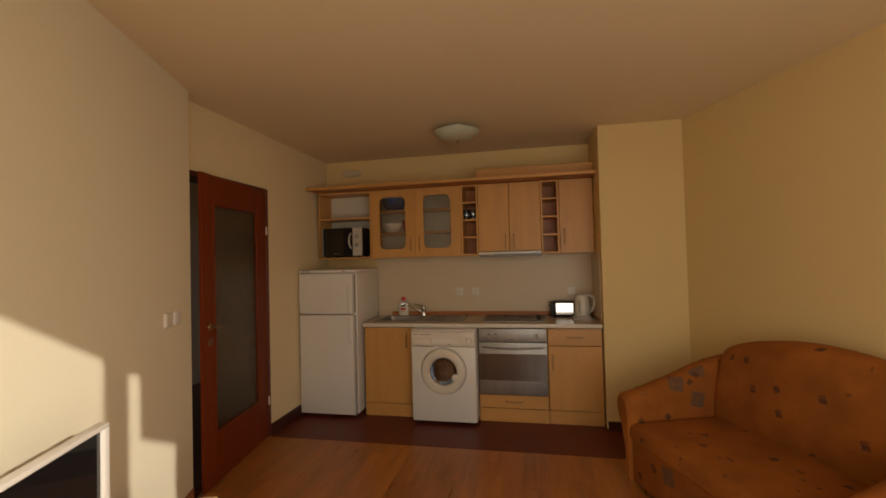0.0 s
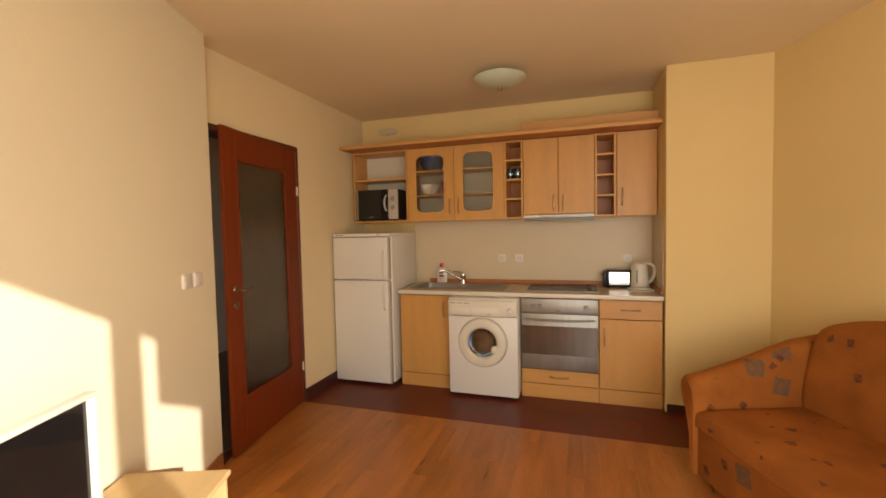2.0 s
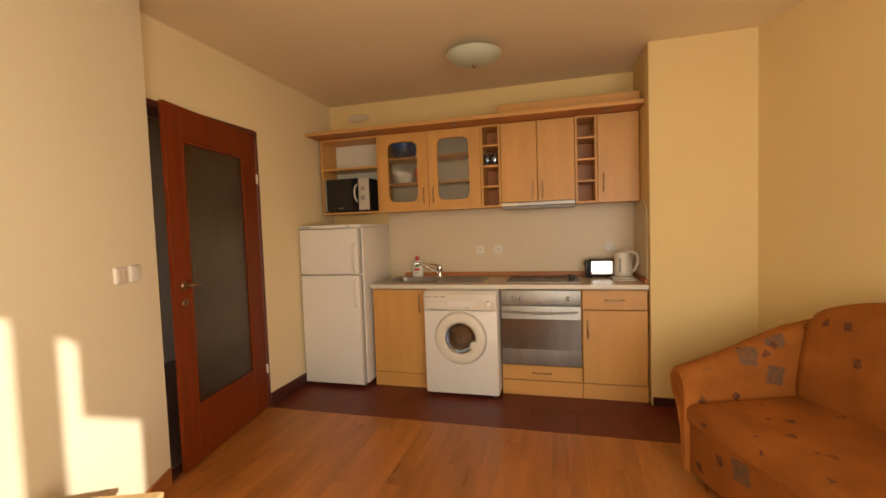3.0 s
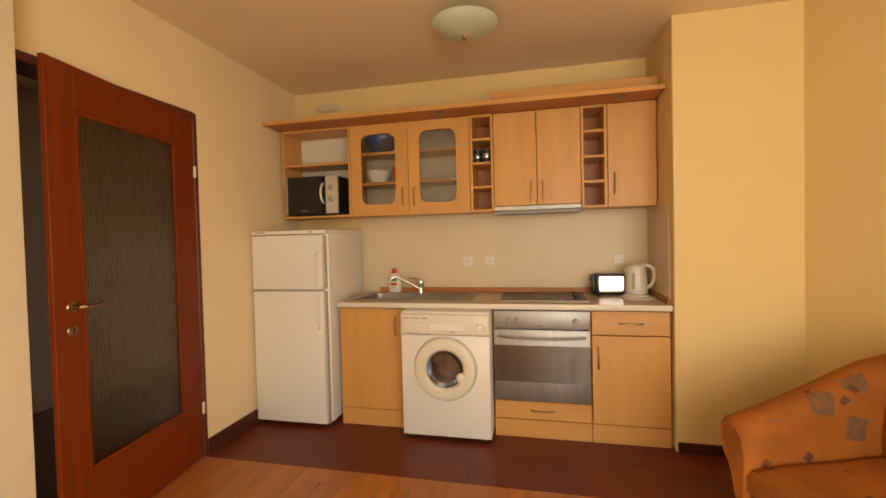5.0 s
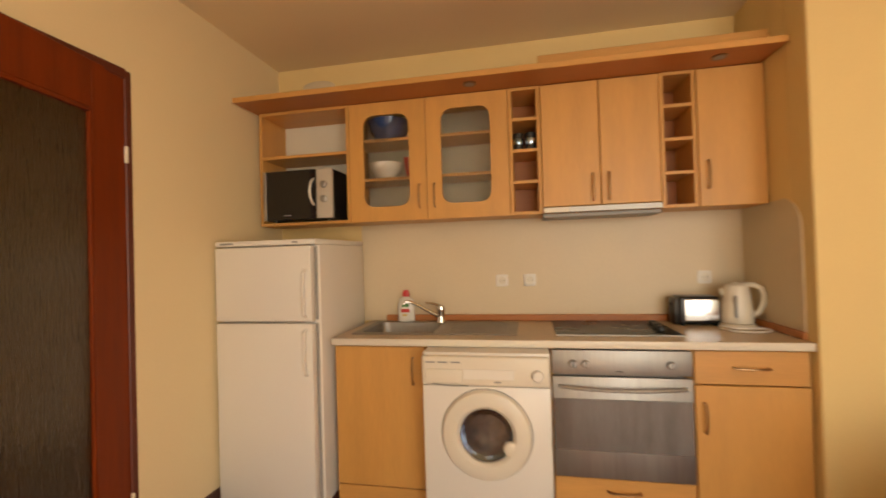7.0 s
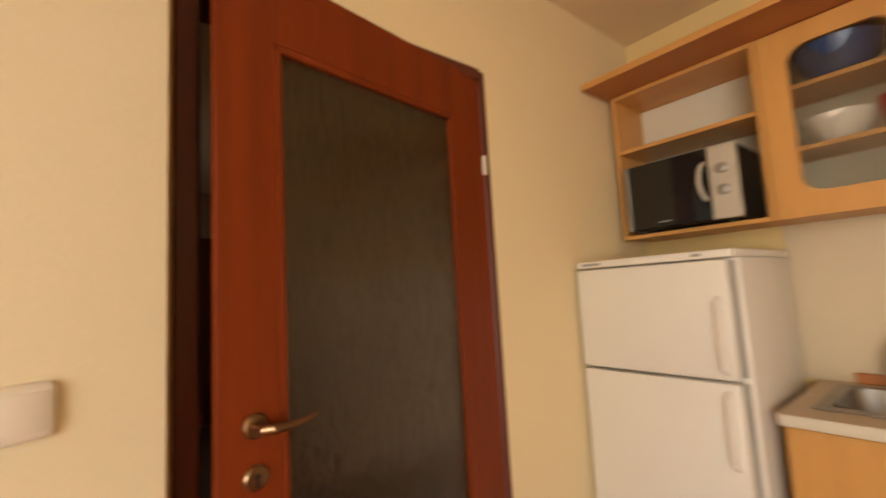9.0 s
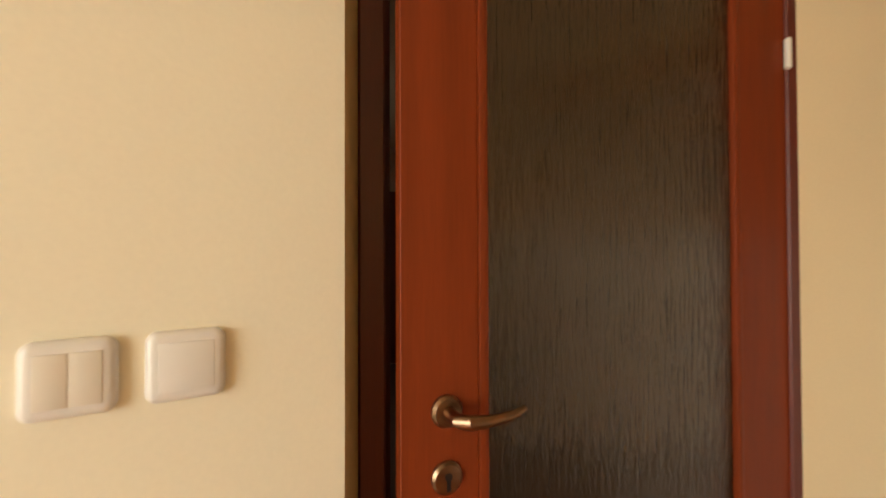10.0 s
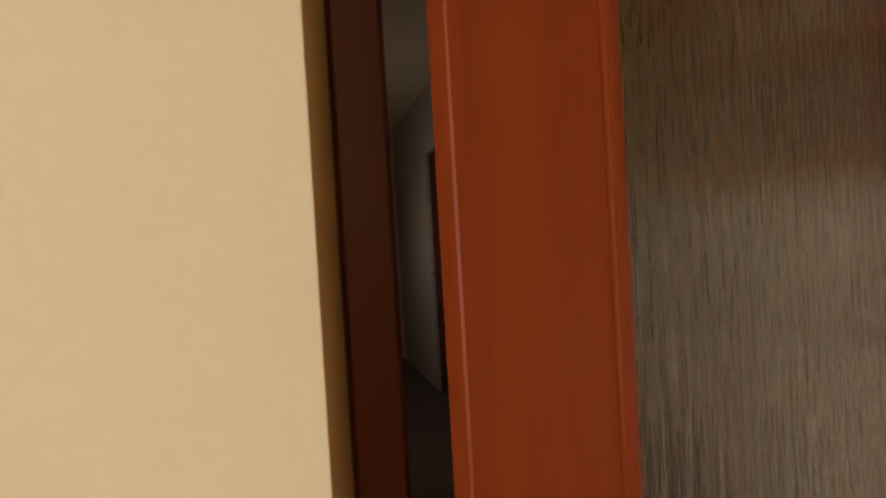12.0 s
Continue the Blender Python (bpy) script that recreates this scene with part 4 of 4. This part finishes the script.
def pad(bm, x0, x1, y0, y1, z0, z1, puff=0.02, r=0.035, nx=22, ny=12):
    """A stuffed cushion: rounded edges, crowned top."""
    def at(u, v, top):
        ex, ey = min(u, 1 - u) * (x1 - x0), min(v, 1 - v) * (y1 - y0)
        e = min(1.0, min(ex, ey) / r)
        drop = r * (1 - math.sqrt(max(0.0, 1 - (1 - e) ** 2)))
        crown = puff * (math.sin(math.pi * u) * math.sin(math.pi * v)) ** 0.5 if 0 < u < 1 and 0 < v < 1 else 0
        wave = 0.003 * math.sin(9 * u + 4 * v) * math.sin(7 * v + 2 * u)
        return (x0 + u * (x1 - x0), y0 + v * (y1 - y0), z1 - drop + crown + wave if top else z0)
    # rows crowd towards the rim, so that the rounding shows
    us = sorted({round(0.5 - 0.5 * math.cos(math.pi * i / nx), 5) for i in range(nx + 1)})
    vs = sorted({round(0.5 - 0.5 * math.cos(math.pi * i / ny), 5) for i in range(ny + 1)})
    top = [[bm.verts.new(at(u, v, True)) for v in vs] for u in us]
    low = [[bm.verts.new(at(u, v, False)) for v in vs] for u in us]
    for i in range(len(us) - 1):
        for j in range(len(vs) - 1):
            bm.faces.new((top[i][j], top[i + 1][j], top[i + 1][j + 1], top[i][j + 1]))
            bm.faces.new((low[i][j], low[i][j + 1], low[i + 1][j + 1], low[i + 1][j]))
    rim = [(i, 0) for i in range(len(us))] + [(len(us) - 1, j) for j in range(1, len(vs))] + [(i, len(vs) - 1) for i in range(len(us) - 2, -1, -1)] + [(0, j) for j in range(len(vs) - 2, 0, -1)]
    for (a, b), (c, d) in zip(rim, rim[1:] + rim[:1]):
        bm.faces.new((top[a][b], low[a][b], low[c][d], top[c][d]))
    return bm


part("base", boxed(A1 - 0.01, S1 - (A1 - A0) + 0.01, FRONT + 0.012, -0.06, 0.03, 0.30, bevel=0.012, seg=3), FABRIC, sofa)
part("seat_cushion", pad(bmesh.new(), A1 - 0.004, S1 - (A1 - A0) + 0.004, FRONT - 0.004, -0.27, 0.306, 0.395), SEATING, sofa, "seat in orange fabric with small dark dashes")


def arm():
    """Padded arm that flares outward and rises towards the back."""
    bm = bmesh.new()
    loops = []
    for y, top, tight in ((FRONT - 0.012, 0.545, 0.022), (FRONT - 0.008, 0.555, 0.010), (FRONT + 0.006, 0.560, 0.0), (-0.86, 0.578, 0.0), (-0.74, 0.612, 0.0), (-0.60, 0.655, 0.0),
                          (-0.46, 0.705, 0.0), (-0.32, 0.75, 0.0), (-0.16, 0.775, 0.0), (-0.06, 0.775, 0.0)):
        prof = [(0.600, 0.03), (0.594, 0.22), (0.560, 0.36), (0.512, top - 0.115), (0.493, top - 0.070), (0.494, top - 0.035), (0.510, top - 0.010), (0.535, top), (0.572, top),
                (0.602, top - 0.014), (0.622, top - 0.045), (0.630, top - 0.10), (0.628, 0.36), (0.626, 0.20), (0.626, 0.03)]
        loops.append([bm.verts.new((px + (0.575 - px) * tight * 8, y, pz - tight * (pz > 0.4))) for px, pz in prof])
    for a, b in zip(loops, loops[1:]):
        for i in range(len(a)):
            bm.faces.new((a[i], a[(i + 1) % len(a)], b[(i + 1) % len(a)], b[i]))
    bm.faces.new(loops[0])
    bm.faces.new(loops[-1])
    return bm


near = part("armrest", arm(), FABRIC, sofa)
mirror = arm()
for v in mirror.verts:
    v.co.x = A0 + S1 - v.co.x
far = part("armrest", mirror, FABRIC, sofa)
# corded seam round the front of each arm
for side, holder in ((1, near), (-1, far)):
    seam = [(0.597, FRONT - 0.011, 0.06), (0.590, FRONT - 0.011, 0.24), (0.560, FRONT - 0.011, 0.36), (0.522, FRONT - 0.011, 0.44), (0.508, FRONT - 0.011, 0.49), (0.515, FRONT - 0.011, 0.525), (0.545, FRONT - 0.011, 0.540),
            (0.585, FRONT - 0.011, 0.535), (0.612, FRONT - 0.011, 0.50), (0.621, FRONT - 0.011, 0.42)]
    part("piping", tube(bmesh.new(), [(x if side > 0 else A0 + S1 - x, y, z) for x, y, z in seam], 0.004, 8), FABRIC, holder)
bm = bmesh.new()
loops = []
B0, B1, STEPS = 0.60, S1 + A0 - 0.60, 44
for k in range(STEPS + 1):
    f = 0.5 - 0.5 * math.cos(math.pi * k / STEPS)
    x = B0 + (B1 - B0) * f
    edge = min(1.0, min(f, 1 - f) / 0.05)
    turn = 1 - math.sqrt(max(0.0, 1 - (1 - edge) ** 2))
    top = 0.80 + 0.16 * math.sin(math.pi * f) ** 0.6 - 0.05 * turn
    yf = -0.345 + 0.07 * turn + 0.004 * math.sin(11 * f)
    loops.append([bm.verts.new(p) for p in ((x, yf, 0.33), (x, yf - 0.012, 0.45), (x, yf + 0.004, 0.58), (x, yf + 0.035, top - 0.12), (x, yf + 0.055, top - 0.055), (x, yf + 0.085, top - 0.016),
                                            (x, yf + 0.125, top), (x, -0.13, top - 0.003), (x, -0.09, top - 0.02), (x, -0.065, top - 0.06), (x, -0.06, 0.33))])
n = len(loops[0])
for a, b in zip(loops, loops[1:]):
    for i in range(n):
        bm.faces.new((a[i], a[(i + 1) % n], b[(i + 1) % n], b[i]))
bm.faces.new(loops[0])
bm.faces.new(loops[-1])
part("backrest", bm, FABRIC, sofa)
for x in (A1 + 0.05, S1 - (A1 - A0) - 0.05):
    for y in (-0.86, -0.12):
        part("leg", lathe(bmesh.new(), [(0.025, 0), (0.03, 0.04)], Matrix.Translation((x, y, 0)), 12), BLACK, sofa)

# ---- television on a low cabinet beside the sunny wall ----
tvm = ROOM @ pose(0, 0, ZF)
st = thing("tv_cabinet", "low pale wood television cabinet with an open shelf", "cabinet", m=tvm)
SA, SB, SN, SZ = 0.86, 2.1, 0.45, 0.455
part("top", boxed(0.03, SN, -SB, -SA, SZ - 0.022, SZ, bevel=0.003), PINE, st)
part("side_panel", boxed(0.04, SN - 0.01, -SA - 0.03, -SA - 0.012, 0, SZ - 0.022), PINE, st)
part("side_panel", boxed(0.04, SN - 0.01, -SB + 0.012, -SB + 0.03, 0, SZ - 0.022), PINE, st)
part("shelf", boxed(0.05, SN - 0.02, -SB + 0.03, -SA - 0.03, 0.18, 0.198), PINE, st)
part("back_panel", boxed(0.032, 0.04, -SB + 0.012, -SA - 0.012, 0.05, SZ - 0.022), PINE, st)

tv = thing("television", "flat white-framed television with a black screen, off", "television", m=tvm)
TA, TB, TN, TZ = 1.275, 2.0, 0.25, 0.95
part("back", boxed(TN - 0.10, TN - 0.02, -TB + 0.06, -TA - 0.06, SZ + 0.08, TZ - 0.05, bevel=0.02, seg=2), IVORY, tv)
for a in ((-TB, -TA, TZ - 0.016, TZ), (-TB, -TA, SZ + 0.05, SZ + 0.10), (-TB, -TB + 0.032, SZ + 0.10, TZ - 0.016), (-TA - 0.032, -TA, SZ + 0.10, TZ - 0.016)):
    part("bezel", boxed(TN - 0.03, TN + 0.008, a[0], a[1], a[2], a[3], bevel=0.004, seg=2), WHITE, tv)
part("screen", boxed(TN - 0.025, TN - 0.004, -TB + 0.031, -TA - 0.031, SZ + 0.099, TZ - 0.015, bevel=0), GLOSS, tv, "black glossy screen")
part("stand_neck", boxed(TN - 0.07, TN - 0.03, -(TA + TB) / 2 - 0.06, -(TA + TB) / 2 + 0.06, SZ + 0.012, SZ + 0.09), IVORY, tv)
part("stand_foot", boxed(TN - 0.13, TN + 0.07, -(TA + TB) / 2 - 0.2, -(TA + TB) / 2 + 0.2, SZ, SZ + 0.014, bevel=0.005, seg=2), IVORY, tv)

# ---- floors, laid piece by piece ----
EDGE_Y = 2.905
bm = bmesh.new()
box(bm, LX, NICHE, EDGE_Y, BACK, -0.14, ZF - 0.003, 0)
box(bm, NICHE, 1.8, EDGE_Y, RET, -0.14, ZF - 0.003, 0)
floor_k = structure("floor_kitchen", bm, GROUT, "dark wine-red tiled kitchen floor")


def clip(poly, a, n):
    """The part of a polygon on the side of the line through a that n points to."""
    out = []
    for i, p in enumerate(poly):
        q = poly[(i + 1) % len(poly)]
        dp, dq = (p - a).dot(n), (q - a).dot(n)
        if dp >= 0:
            out.append(p)
        if dp * dq < 0:
            out.append(p.lerp(q, dp / (dp - dq)))
    return out


W0 = Vector((-1.815, 1.915))
SH, NH = Vector((0.342, -0.940)), Vector((0.940, 0.342))
LIVING = ((W0 + NH * 0.001, NH), (W0 + NH * WIDE, -NH), (W0 + SH * (DEEP + 0.12), -SH))


def piece(name, poly, mat, parent, z0, z1, gap=0.0012):
    c = sum(poly, Vector((0, 0))) / len(poly)
    bm = bmesh.new()
    bot = [bm.verts.new((p.x - c.x, p.y - c.y, z0)) for p in poly]
    mid = [bm.verts.new((p.x - c.x, p.y - c.y, z1 - gap)) for p in poly]
    top = [bm.verts.new(((p.x - c.x) * 1, (p.y - c.y) * 1, z1)) for p in poly]
    for v in top:
        r = Vector((v.co.x, v.co.y, 0))
        v.co -= Vector((math.copysign(min(gap, abs(r.x)), r.x), math.copysign(min(gap, abs(r.y)), r.y), 0))
    n = len(poly)
    bm.faces.new(top)
    for a, b in ((bot, mid), (mid, top)):
        for i in range(n):
            bm.faces.new((a[i], a[(i + 1) % n], b[(i + 1) % n], b[i]))
    ob = new(name, mesh_of(bm, name, mat, False))
    ob.location = (c.x, c.y, 0)
    ob.parent = parent


sq = 0.33
for i in range(-6, 6):
    for j in range(4):
        x0, y0 = i * sq + 0.02, EDGE_Y + j * sq
        x1, y1 = x0 + sq - 0.001, min(y0 + sq - 0.001, BACK)
        x0, x1 = max(x0, LX), min(x1, NICHE if y0 > RET - 0.02 else 1.75)
        if j == 1 and x0 > NICHE - 0.01:
            y1 = min(y1, RET)
        if x1 - x0 > 0.03 and y1 - y0 > 0.03:
            piece("tile", [Vector(p) for p in ((x0, y0), (x1, y0), (x1, y1), (x0, y1))], TILE, floor_k, ZF - 0.003, ZF, 0.0004)

bm = bmesh.new()
poly = [Vector(p) for p in ((-2.0, EDGE_Y), (LX, 1.9), (-1.815, 1.915), W0 + SH * (DEEP + 0.12), W0 + SH * (DEEP + 0.12) + NH * WIDE, W0 + NH * WIDE - SH * 0.36, (1.75, EDGE_Y))]
poly[0] = Vector((LX, EDGE_Y))
lo = [bm.verts.new((p.x, p.y, -0.14)) for p in poly]
hi = [bm.verts.new((p.x, p.y, ZF - 0.004)) for p in poly]
bm.faces.new(lo)
bm.faces.new(hi)
for i in range(len(lo)):
    bm.faces.new((lo[i], lo[i - 1], hi[i - 1], hi[i]))
floor_l = structure("floor", bm, GROUT, "orange-brown laminate plank floor")
rng = random.Random(4)
pw, pl = 0.095, 0.62
for i in range(-21, 42):
    x0 = i * pw
    y = EDGE_Y - rng.uniform(0, pl)
    cuts = [EDGE_Y, y]
    while y > -2.4:
        y -= pl
        cuts.append(y)
    for b, a in zip(cuts, cuts[1:]):
        poly = [Vector(p) for p in ((x0, a), (x0 + pw, a), (x0 + pw, b), (x0, b))]
        if a > 1.2:
            poly = clip(poly, Vector((LX, 0)), Vector((1, 0)))
        for p0, n0 in LIVING:
            if not (n0 == NH and a > 1.915):
                poly = clip(poly, p0, n0) if len(poly) > 2 else []
        if len(poly) > 2:
            xs, ys = [p.x for p in poly], [p.y for p in poly]
            if max(xs) - min(xs) > 0.01 and max(ys) - min(ys) > 0.02:
                piece("plank", poly, PLANK, floor_l, ZF - 0.004, ZF, 0.0006)
structure("threshold_strip", boxed(LX + 0.01, 1.75, EDGE_Y - 0.012, EDGE_Y + 0.012, ZF - 0.002, ZF + 0.0015, bevel=0.0005), TILE, "thin dark strip between laminate and tiles")
